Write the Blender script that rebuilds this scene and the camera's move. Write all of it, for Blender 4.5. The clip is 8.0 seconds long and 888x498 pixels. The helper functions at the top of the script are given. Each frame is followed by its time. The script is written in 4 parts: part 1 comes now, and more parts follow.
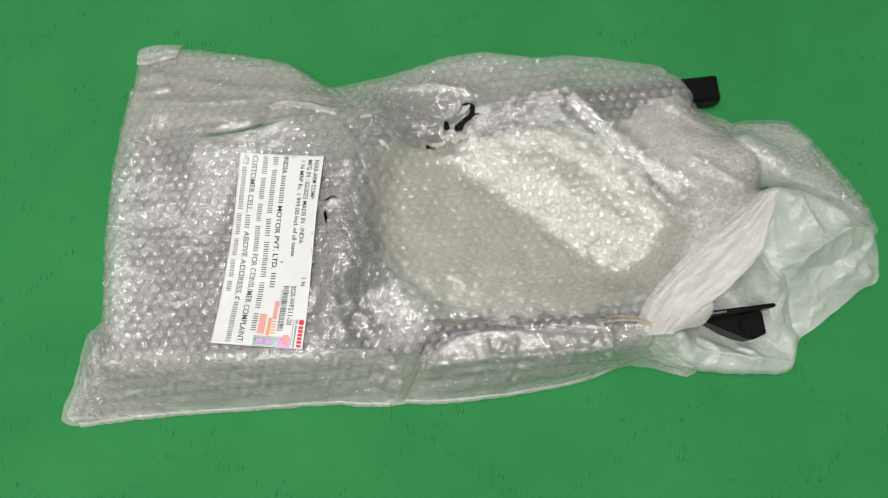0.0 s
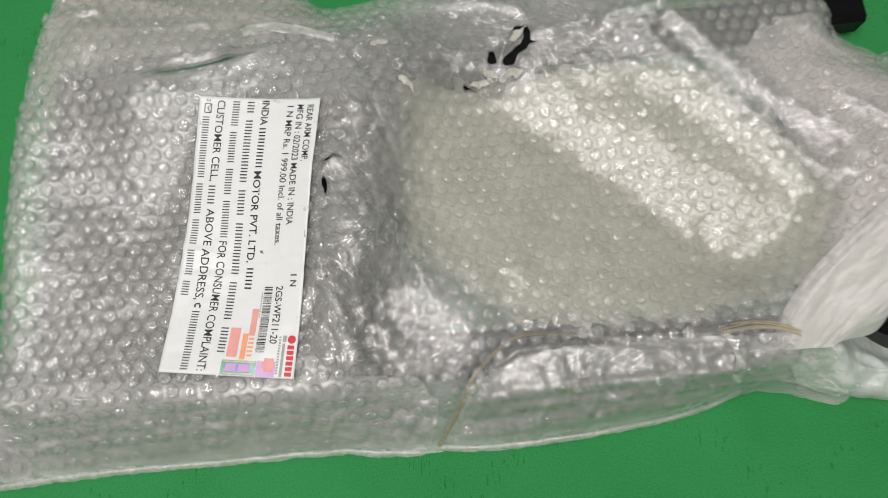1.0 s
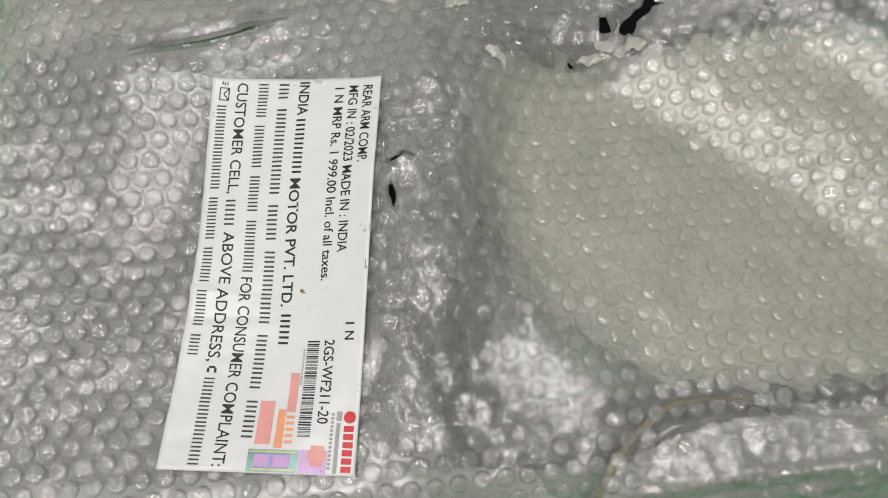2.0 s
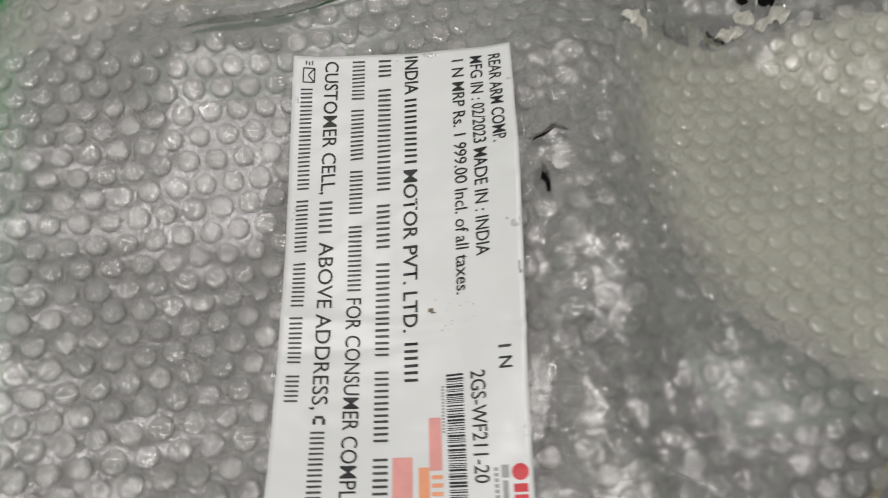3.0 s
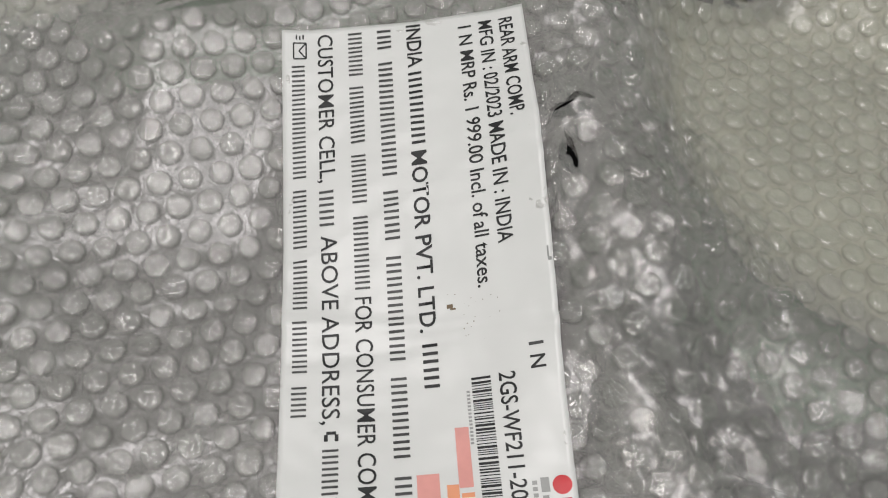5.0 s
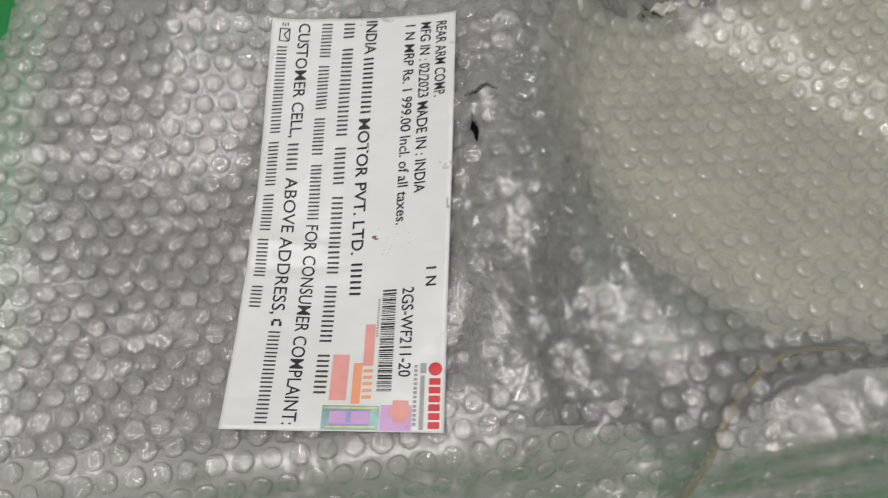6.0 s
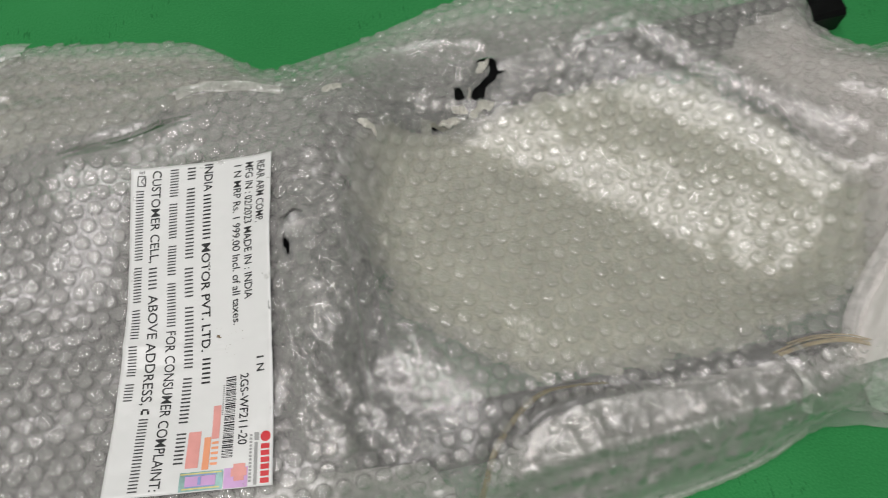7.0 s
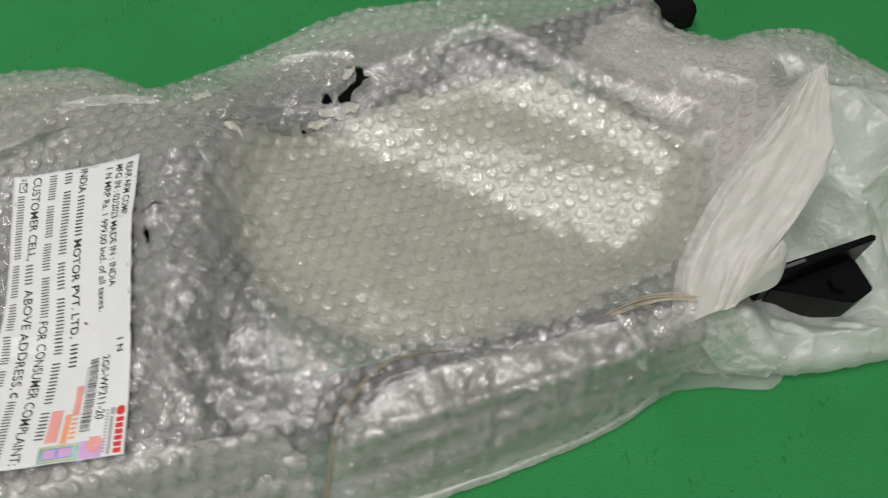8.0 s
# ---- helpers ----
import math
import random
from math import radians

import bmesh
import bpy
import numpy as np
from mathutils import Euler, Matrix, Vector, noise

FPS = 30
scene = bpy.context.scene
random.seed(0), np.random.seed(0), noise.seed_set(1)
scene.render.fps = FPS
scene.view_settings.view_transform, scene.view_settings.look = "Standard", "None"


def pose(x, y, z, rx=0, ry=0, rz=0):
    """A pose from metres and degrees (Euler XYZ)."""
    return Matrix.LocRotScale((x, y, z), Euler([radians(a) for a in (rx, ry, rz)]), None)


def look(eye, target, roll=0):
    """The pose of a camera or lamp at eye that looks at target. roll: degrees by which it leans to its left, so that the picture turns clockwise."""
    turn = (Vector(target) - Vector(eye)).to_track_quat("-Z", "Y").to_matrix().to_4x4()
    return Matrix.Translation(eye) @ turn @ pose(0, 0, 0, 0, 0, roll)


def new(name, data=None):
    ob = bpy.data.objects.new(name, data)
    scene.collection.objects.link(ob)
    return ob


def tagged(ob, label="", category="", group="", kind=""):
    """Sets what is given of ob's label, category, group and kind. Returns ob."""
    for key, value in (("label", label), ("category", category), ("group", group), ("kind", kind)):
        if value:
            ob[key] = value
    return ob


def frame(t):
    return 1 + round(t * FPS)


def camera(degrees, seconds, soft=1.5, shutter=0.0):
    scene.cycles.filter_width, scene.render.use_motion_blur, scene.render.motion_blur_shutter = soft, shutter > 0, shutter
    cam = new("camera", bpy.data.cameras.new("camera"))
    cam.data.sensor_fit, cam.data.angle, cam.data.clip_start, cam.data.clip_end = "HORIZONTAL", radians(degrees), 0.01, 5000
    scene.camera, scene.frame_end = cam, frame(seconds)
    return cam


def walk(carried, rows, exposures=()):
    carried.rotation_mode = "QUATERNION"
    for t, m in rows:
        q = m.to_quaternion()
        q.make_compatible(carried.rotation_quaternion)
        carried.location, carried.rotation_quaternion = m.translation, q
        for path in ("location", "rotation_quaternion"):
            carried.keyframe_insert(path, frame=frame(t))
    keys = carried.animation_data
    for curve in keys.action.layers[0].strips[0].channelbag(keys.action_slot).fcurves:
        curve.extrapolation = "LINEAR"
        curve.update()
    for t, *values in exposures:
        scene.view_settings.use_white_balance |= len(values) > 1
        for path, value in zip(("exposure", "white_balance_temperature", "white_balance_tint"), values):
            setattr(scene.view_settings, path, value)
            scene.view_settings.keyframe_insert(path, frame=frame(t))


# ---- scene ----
cam = camera(58.7, 8.0, 0.95, 0.3)
PATH = [
    (0, (0.0247, 0.0868, 0.7700), (0.0207, 0.4958, -1.1880), -1.9),
    (0.5, (-0.0043, 0.1028, 0.6690), (0.0017, 0.5018, -1.2910), -0.9),
    (1, (-0.0183, 0.1218, 0.5490), (0.0127, 0.5298, -1.4080), 2.0),
    (1.5, (-0.0473, 0.1488, 0.4520), (-0.0113, 0.5778, -1.5010), 1.7),
    (1.7, (-0.0553, 0.1518, 0.4290), (-0.0343, 0.6168, -1.5160), -0.7),
    (2.8, (-0.1333, 0.1508, 0.3390), (0.0637, 0.8118, -1.5390), 12.1),
    (3, (-0.1483, 0.1468, 0.3140), (0.0567, 0.8818, -1.5350), 8.8),
    (3.5, (-0.1683, 0.1458, 0.2830), (0.0667, 0.9318, -1.5420), -3.1),
    (4, (-0.1683, 0.1548, 0.2930), (0.1247, 0.9458, -1.5210), -2.4),
    (4.2, (-0.1723, 0.1538, 0.2860), (0.1877, 0.9508, -1.5130), 3.6),
    (5.3, (-0.1453, 0.1598, 0.2870), (0.0147, 0.8178, -1.5940), 7.1),
    (5.5, (-0.1423, 0.1428, 0.3050), (-0.0113, 0.7888, -1.5840), 6.3),
    (6, (-0.1173, 0.1158, 0.3610), (-0.0033, 0.7628, -1.5280), 5.8),
    (6.5, (-0.0813, 0.1228, 0.4070), (0.0257, 0.8088, -1.4690), 2.4),
    (7, (-0.0343, 0.0958, 0.4600), (0.1197, 0.8258, -1.3950), 1.5),
    (7.5, (-0.0183, 0.0598, 0.4900), (0.2027, 0.8428, -1.3370), 0.9),
    (7.7, (-0.0043, 0.0328, 0.4720), (0.2147, 0.9178, -1.3090), -2.3),
    (8, (0.0467, 0.0248, 0.4660), (0.1907, 0.9038, -1.3240), -3.6),
]
walk(cam, [(t, look(eye, target, roll)) for t, eye, target, roll in PATH],
     [(0, 0.28), (1, 0.13), (1.5, 0.09), (3, -.22), (5.5, -.18), (6.5, -.14), (7, -.10), (7.5, -.05), (8, -.05)])

# ---- light: a ceiling panel over the floor, in a plain white room ----
world = bpy.data.worlds.new("room_air")
scene.world = world
world.use_nodes = True
world.node_tree.nodes["Background"].inputs[0].default_value = (1.0, 0.97, 0.93, 1)
world.node_tree.nodes["Background"].inputs[1].default_value = 0.05


def ceiling_lamp(x, y, z, sx, sy, watts, turn=0.0):
    data = bpy.data.lights.new("ceiling_lamp", "AREA")
    data.shape, data.size, data.size_y, data.energy = "RECTANGLE", sx, sy, watts
    data.color = (1.0, 0.945, 0.952)
    ob = new("ceiling_lamp", data)
    ob.matrix_world = pose(x, y, z, 0, 0, turn)
    return ob


ceiling_lamp(-0.72, 0.0, 2.62, 0.40, 1.8, 39.0, 4)
ceiling_lamp(0.18, 0.0, 2.62, 0.40, 1.8, 26.0, 4)


# ---- materials ----
def material(name):
    m = bpy.data.materials.new(name)
    m.use_nodes = True
    nt = m.node_tree
    nt.nodes.clear()
    out = nt.nodes.new("ShaderNodeOutputMaterial")
    return m, nt, out


def node(nt, kind, **values):
    n = nt.nodes.new(kind)
    for key, value in values.items():
        n.inputs[key.replace("_", " ")].default_value = value
    return n


def place(nt, scale=(1, 1, 1), turn=0.0):
    co = nt.nodes.new("ShaderNodeTexCoord")
    mp = nt.nodes.new("ShaderNodeMapping")
    mp.inputs["Scale"].default_value = scale
    mp.inputs["Rotation"].default_value = (0, 0, radians(turn))
    nt.links.new(co.outputs["Object"], mp.inputs["Vector"])
    return mp.outputs["Vector"]


def noise_of(nt, where, scale, detail=3.0, rough=0.55, warp=0.0):
    n = node(nt, "ShaderNodeTexNoise", Scale=scale, Detail=detail, Roughness=rough, Distortion=warp)
    nt.links.new(where, n.inputs["Vector"])
    return n.outputs["Fac"]


def ramp(nt, fac, stops):
    r = nt.nodes.new("ShaderNodeValToRGB")
    el = r.color_ramp.elements
    while len(el) < len(stops):
        el.new(0.5)
    for e, (p, c) in zip(el, stops):
        e.position, e.color = p, (*c, 1) if len(c) == 3 else c
    nt.links.new(fac, r.inputs["Fac"])
    return r.outputs["Color"]


def bump_of(nt, height, strength, distance, below=None):
    b = node(nt, "ShaderNodeBump", Strength=strength, Distance=distance)
    nt.links.new(height, b.inputs["Height"])
    if below:
        nt.links.new(below, b.inputs["Normal"])
    return b.outputs["Normal"]


def maths(nt, op, a, b):
    n = nt.nodes.new("ShaderNodeMath")
    n.operation = op
    for k, v in ((0, a), (1, b)):
        if isinstance(v, (int, float)):
            n.inputs[k].default_value = v
        else:
            nt.links.new(v, n.inputs[k])
    return n.outputs[0]


def film(name, colour, dense, rough, crinkle, size, through_light=0.25, ior=1.6, gain=1.0, cap=0.2, soft=0.25, wrinkle=0.0, clearness=0.98):
    """Clear or milky plastic film: dense is the share of light that it scatters instead of letting it pass; low
    clearness dims what passes, to paint in the dark of refracting edges.
    """
    m, nt, out = material(name)
    info = nt.nodes.new("ShaderNodeObjectInfo")
    spread = nt.nodes.new("ShaderNodeVectorMath")
    spread.operation = "MULTIPLY_ADD"
    nt.links.new(info.outputs["Random"], spread.inputs[0])
    spread.inputs[1].default_value = (3.7, 5.3, 2.9)
    nt.links.new(place(nt), spread.inputs[2])
    where = spread.outputs[0]
    fine = noise_of(nt, where, size, 2.5, 0.5, 0.8)
    broad = noise_of(nt, place(nt), 38, 2)
    n1 = bump_of(nt, fine, crinkle, 0.0022)
    if wrinkle:
        n1 = bump_of(nt, noise_of(nt, where, size * 2.6, 2, 0.5, 2.5), wrinkle, 0.0008, n1)
    n2 = bump_of(nt, broad, soft, 0.004, n1)
    body = node(nt, "ShaderNodeBsdfDiffuse")
    tint = ramp(nt, broad, [(0.3, tuple(c * 0.9 for c in colour)), (0.7, colour)])
    nt.links.new(tint, body.inputs["Color"])
    nt.links.new(n2, body.inputs["Normal"])
    glow = node(nt, "ShaderNodeBsdfTranslucent")
    nt.links.new(tint, glow.inputs["Color"])
    both = node(nt, "ShaderNodeMixShader", Fac=through_light)
    nt.links.new(body.outputs[0], both.inputs[1])
    nt.links.new(glow.outputs[0], both.inputs[2])
    clear = node(nt, "ShaderNodeBsdfTransparent", Color=(clearness, clearness, clearness * 0.99, 1))
    veil = nt.nodes.new("ShaderNodeMixShader")
    share = maths(nt, "MULTIPLY", maths(nt, "ADD", maths(nt, "MULTIPLY", fine, 0.1 if dense > 0.7 else 1.0), 0.95 if dense > 0.7 else 0.5), dense)
    nt.links.new(share, veil.inputs[0])
    nt.links.new(clear.outputs[0], veil.inputs[1])
    nt.links.new(both.outputs[0], veil.inputs[2])
    gloss = node(nt, "ShaderNodeBsdfGlossy", Roughness=rough, Color=(1, 1, 1, 1))
    nt.links.new(n2, gloss.inputs["Normal"])
    fres = node(nt, "ShaderNodeFresnel", IOR=ior)
    top = nt.nodes.new("ShaderNodeMixShader")
    nt.links.new(maths(nt, "MINIMUM", maths(nt, "MULTIPLY", fres.outputs[0], gain), cap), top.inputs[0])
    nt.links.new(veil.outputs[0], top.inputs[1])
    nt.links.new(gloss.outputs[0], top.inputs[2])
    nt.links.new(top.outputs[0], out.inputs["Surface"])
    return m


def solid(name, colour, rough=0.5, vary=0.15, size=60.0, relief=0.2, depth=0.001, metal=0.0, shine=0.5):
    m, nt, out = material(name)
    where = place(nt)
    fine = noise_of(nt, where, size, 5)
    broad = noise_of(nt, where, size * 0.13, 2)
    mix = maths(nt, "ADD", maths(nt, "MULTIPLY", fine, 0.5), maths(nt, "MULTIPLY", broad, 0.5))
    col = ramp(nt, mix, [(0.3, tuple(c * (1 - vary) for c in colour)), (0.7, tuple(min(1, c * (1 + vary)) for c in colour))])
    p = node(nt, "ShaderNodeBsdfPrincipled", Roughness=rough, Metallic=metal)
    p.inputs["Specular IOR Level"].default_value = shine
    nt.links.new(col, p.inputs["Base Color"])
    nt.links.new(bump_of(nt, fine, relief, depth), p.inputs["Normal"])
    nt.links.new(p.outputs[0], out.inputs["Surface"])
    return m


def carpet_material():
    """Short-pile green needle-felt with darker dashes pressed into it along a diamond lattice."""
    m, nt, out = material("green_carpet")
    co = nt.nodes.new("ShaderNodeTexCoord")
    sep = nt.nodes.new("ShaderNodeSeparateXYZ")
    nt.links.new(co.outputs["Object"], sep.inputs[0])
    pile = noise_of(nt, place(nt), 900, 3, 0.7)
    patch = noise_of(nt, place(nt), 7, 3)
    dash = noise_of(nt, place(nt, (560, 85, 1)), 1.0, 2, 0.5)
    wob = maths(nt, "MULTIPLY", maths(nt, "SUBTRACT", noise_of(nt, place(nt), 22, 2), 0.5), 0.06)
    lines = []
    for sign in (1.0, -1.0):
        slope = maths(nt, "ADD", maths(nt, "MULTIPLY", sep.outputs["X"], 0.62 * sign), maths(nt, "ADD", sep.outputs["Y"], wob))
        saw = maths(nt, "ABSOLUTE", maths(nt, "SUBTRACT", maths(nt, "FRACT", maths(nt, "MULTIPLY", slope, 7.5), 0), 0.5), 0)
        lines.append(maths(nt, "LESS_THAN", saw, 0.045))
    grid = maths(nt, "MAXIMUM", lines[0], lines[1])
    marks = maths(nt, "MULTIPLY", grid, maths(nt, "GREATER_THAN", dash, 0.63))
    base = ramp(nt, maths(nt, "ADD", maths(nt, "MULTIPLY", pile, 0.68), maths(nt, "MULTIPLY", patch, 0.32)),
                [(0.28, (0.019, 0.162, 0.043)), (0.50, (0.032, 0.228, 0.068)), (0.74, (0.052, 0.286, 0.095))])
    dark = node(nt, "ShaderNodeMix")
    dark.data_type = "RGBA"
    nt.links.new(maths(nt, "MULTIPLY", marks, 0.42), dark.inputs[0])
    nt.links.new(base, dark.inputs[6])
    dark.inputs[7].default_value = (0.008, 0.075, 0.02, 1)
    p = node(nt, "ShaderNodeBsdfPrincipled", Roughness=0.95)
    p.inputs["Specular IOR Level"].default_value = 0.1
    nt.links.new(dark.outputs[2], p.inputs["Base Color"])
    deep = maths(nt, "SUBTRACT", pile, maths(nt, "MULTIPLY", marks, 0.4))
    nt.links.new(bump_of(nt, deep, 0.5, 0.0015), p.inputs["Normal"])
    nt.links.new(p.outputs[0], out.inputs["Surface"])
    return m


CARPET = carpet_material()
WALL = solid("white_wall_paint", (0.80, 0.79, 0.77), 0.8, 0.03, 40)
FILM = film("clear_bubble_film", (0.925, 0.895, 0.897), 0.20, 0.23, 0.27, 230, 0.3, 1.6, 0.95, 0.20, 0.20)
BUBBLE = film("clear_bubble_skin", (0.95, 0.92, 0.93), 0.20, 0.11, 0.28, 270, 0.4, 1.7, 1.9, 0.48, 0.2, 0.45)
# Cell seams: low clearness paints in the dark outline that refraction gives a bubble.
WELD_SHADED = film("shaded_welded_seam", (0.93, 0.90, 0.90), 0.14, 0.16, 0.2, 300, 0.25, 1.7, 1.2, 0.25, 0.2, clearness=0.66)
BUBBLE_FLAT = film("flat_bubble_skin", (0.95, 0.92, 0.92), 0.18, 0.13, 0.26, 270, 0.4, 1.7, 1.35, 0.34, 0.2, 0.36)
BUBBLE_CRUSHED = film("crushed_bubble_skin", (0.95, 0.92, 0.93), 0.12, 0.08, 0.45, 240, 0.4, 1.7, 2.1, 0.58, 0.3, 0.45)
BUBBLE_MILKY = film("slack_bubble_skin", (0.935, 0.94, 0.87), 0.23, 0.15, 0.22, 270, 0.4, 1.7, 1.25, 0.30, 0.2, 0.25)
CREASED = film("creased_film", (0.93, 0.90, 0.91), 0.03, 0.085, 0.75, 170, 0.3, 1.6, 1.9, 0.40, 0.3, 0.5)
WELD_MILKY_SHADED = film("shaded_slack_seam", (0.93, 0.91, 0.87), 0.16, 0.16, 0.2, 300, 0.25, 1.7, 1.2, 0.25, 0.2, clearness=0.80)
WELD_CRUSHED_SHADED = film("shaded_crushed_seam", (0.93, 0.90, 0.90), 0.12, 0.16, 0.2, 300, 0.25, 1.7, 1.2, 0.25, 0.2, clearness=0.86)
WELD_FLAT_SHADED = film("shaded_flat_seam", (0.93, 0.90, 0.90), 0.12, 0.16, 0.2, 300, 0.25, 1.7, 1.2, 0.25, 0.2, clearness=0.80)
FRONT_LAYER = film("doubled_front_film", (0.93, 0.93, 0.90), 0.50, 0.2, 0.5, 200)
SECOND = film("second_clear_layer", (0.88, 0.84, 0.84), 0.08, 0.30, 0.35, 240, gain=0.15)
INNER_GREY = film("grey_inner_wrap", (0.90, 0.885, 0.875), 0.25, 0.35, 0.4, 240, gain=0.12)
INNER = film("layered_inner_wrap", (0.925, 0.925, 0.775), 0.42, 0.35, 0.4, 240, gain=0.12)
FOAM = film("milky_foam_sheet", (0.92, 0.94, 0.905), 0.74, 0.26, 0.75, 150, 0.30, 1.5, 1.3, 0.24, 0.35, 0.45)
FOAM_FOLD = film("cream_foam_fold", (0.80, 0.76, 0.735), 0.94, 0.45, 0.22, 140, 0.3, 1.5, 0.7, 0.12, 0.10, 0.12)
FOAM_PINK = film("pinkish_foam_liner", (0.98, 0.93, 0.92), 0.50, 0.45, 0.3, 150, 0.3, 1.5, 0.7, 0.12, 0.2, 0.12)
BLACK = solid("black_enamel", (0.003, 0.003, 0.0035), 0.36, 0.2, 90, 0.10, 0.0005, 0.0, 0.14)
PAPER = solid("white_label_paper", (0.74, 0.74, 0.74), 0.38, 0.025, 45, 0.12, 0.0006)
INK = solid("black_print", (0.016, 0.016, 0.018), 0.55, 0.3, 400, 0.0)
INK_WORN = solid("worn_black_print", (0.06, 0.06, 0.062), 0.55, 0.5, 500, 0.0)
RED_INK = solid("red_print", (0.62, 0.035, 0.045), 0.5, 0.15, 200, 0.0)
PINK_INK = solid("faded_pink_print", (0.80, 0.36, 0.33), 0.5, 0.12, 150, 0.0)
ORANGE_INK = solid("faded_orange_print", (0.86, 0.36, 0.20), 0.5, 0.12, 150, 0.0)
GREY_INK = solid("grey_print", (0.33, 0.33, 0.33), 0.5, 0.2, 300, 0.0)
PURPLE_INK = solid("lilac_foil", (0.62, 0.38, 0.66), 0.3, 0.15, 120, 0.05)
GREEN_INK = solid("green_blue_foil", (0.33, 0.52, 0.50), 0.28, 0.5, 160, 0.05)
YELLOW_INK = solid("yellow_foil", (0.72, 0.66, 0.30), 0.3, 0.3, 160, 0.05)
BLUE_INK = solid("blue_foil", (0.30, 0.38, 0.66), 0.3, 0.3, 160, 0.05)
TAPE = film("tan_packing_tape", (0.50, 0.41, 0.28), 0.70, 0.2, 0.3, 200)


# ---- building helpers ----
def mesh_from(name, verts, faces, smooth=True):
    me = bpy.data.meshes.new(name)
    verts = np.asarray(verts, dtype=np.float32)
    faces = np.asarray(faces, dtype=np.int32)
    n = faces.shape[1]
    me.vertices.add(len(verts))
    me.vertices.foreach_set("co", verts.ravel())
    me.loops.add(faces.size)
    me.loops.foreach_set("vertex_index", faces.ravel())
    me.polygons.add(len(faces))
    me.polygons.foreach_set("loop_start", np.arange(0, faces.size, n, dtype=np.int32))
    me.polygons.foreach_set("use_smooth", np.full(len(faces), smooth))
    me.update(calc_edges=True)
    me.validate()
    return me


def part_mesh(name, me, mat, parent, label=""):
    ob = new(name, me)
    me.materials.append(mat)
    if parent:
        ob.parent = parent
    return tagged(ob, label)


def part(name, bm, mat, parent, label="", smooth=False):
    me = bpy.data.meshes.new(name)
    bm.normal_update()
    bm.to_mesh(me)
    bm.free()
    for p in me.polygons:
        p.use_smooth = smooth
    return part_mesh(name, me, mat, parent, label)


def slab(x0, x1, y0, y1, z0, z1, bevel=0.0):
    bm = bmesh.new()
    bmesh.ops.create_cube(bm, size=1, matrix=Matrix.LocRotScale(((x0 + x1) / 2, (y0 + y1) / 2, (z0 + z1) / 2), None, (x1 - x0, y1 - y0, z1 - z0)))
    if bevel:
        bmesh.ops.bevel(bm, geom=bm.edges[:], offset=bevel, segments=2, affect="EDGES", profile=0.6)
    return bm


# ---- the room ----
tagged(part("floor", slab(-2.6, 2.6, -2.4, 2.8, -0.05, 0.0), CARPET, None, "short green needle-felt carpet with faint dark dashes"), kind="structure", category="floor")
tagged(part("ceiling", slab(-2.7, 2.7, -2.5, 2.9, 2.7, 2.8), WALL, None, "plain white painted ceiling"), kind="structure", category="ceiling")
for wall, box in (("wall_north", (-2.7, 2.7, 2.8, 2.9)), ("wall_south", (-2.7, 2.7, -2.5, -2.4)), ("wall_east", (2.6, 2.7, -2.4, 2.8)), ("wall_west", (-2.7, -2.6, -2.4, 2.8))):
    tagged(part(wall, slab(*box, -0.05, 2.7), WALL, None, "plain white painted wall"), kind="structure", category="wall")


# ---- draped sheets ----
def polygon_distance(px, py, poly):
    """Distance to the polygon's rim, the nearest point on it, and whether inside."""
    best = np.full(px.shape, 9.0)
    nx, ny = np.zeros_like(px), np.zeros_like(py)
    inside = np.zeros(px.shape, bool)
    for (ax, ay), (bx, by) in zip(poly, poly[1:] + poly[:1]):
        dx, dy = bx - ax, by - ay
        t = np.clip(((px - ax) * dx + (py - ay) * dy) / (dx * dx + dy * dy + 1e-12), 0, 1)
        qx, qy = ax + t * dx, ay + t * dy
        d = np.hypot(px - qx, py - qy)
        near = d < best
        best, nx, ny = np.where(near, d, best), np.where(near, qx, nx), np.where(near, qy, ny)
        if abs(dy) > 1e-12:
            cross = ((ay > py) != (by > py)) & (px < ax + (py - ay) * dx / dy)
            inside ^= cross
    return best, nx, ny, inside


def line_distance(px, py, pts):
    """Distance to a polyline of (x, y, z) and the height on it there."""
    best, zz = np.full(px.shape, 9.0), np.zeros_like(px)
    for (ax, ay, az), (bx, by, bz) in zip(pts, pts[1:]):
        dx, dy = bx - ax, by - ay
        t = np.clip(((px - ax) * dx + (py - ay) * dy) / (dx * dx + dy * dy + 1e-12), 0, 1)
        d = np.hypot(px - ax - t * dx, py - ay - t * dy)
        near = d < best
        best, zz = np.where(near, d, best), np.where(near, az + t * (bz - az), zz)
    return best, zz


def rough_rim(poly, step=0.006, amount=0.0012, seed=0.0):
    """The outline with rounded, slightly uneven edges."""
    out = []
    for (ax, ay), (bx, by) in zip(poly, poly[1:] + poly[:1]):
        n = max(1, int(math.hypot(bx - ax, by - ay) / step))
        for i in range(n):
            t = i / n
            out.append((ax + t * (bx - ax), ay + t * (by - ay)))
    m = len(out)
    for _ in range(2):
        out = [((out[i - 1][0] + 2 * out[i][0] + out[(i + 1) % m][0]) / 4, (out[i - 1][1] + 2 * out[i][1] + out[(i + 1) % m][1]) / 4) for i in range(m)]
    return [(x + amount * noise.noise((x * 130, y * 130, seed)), y + amount * noise.noise((x * 130, y * 130, seed + 9))) for x, y in out]


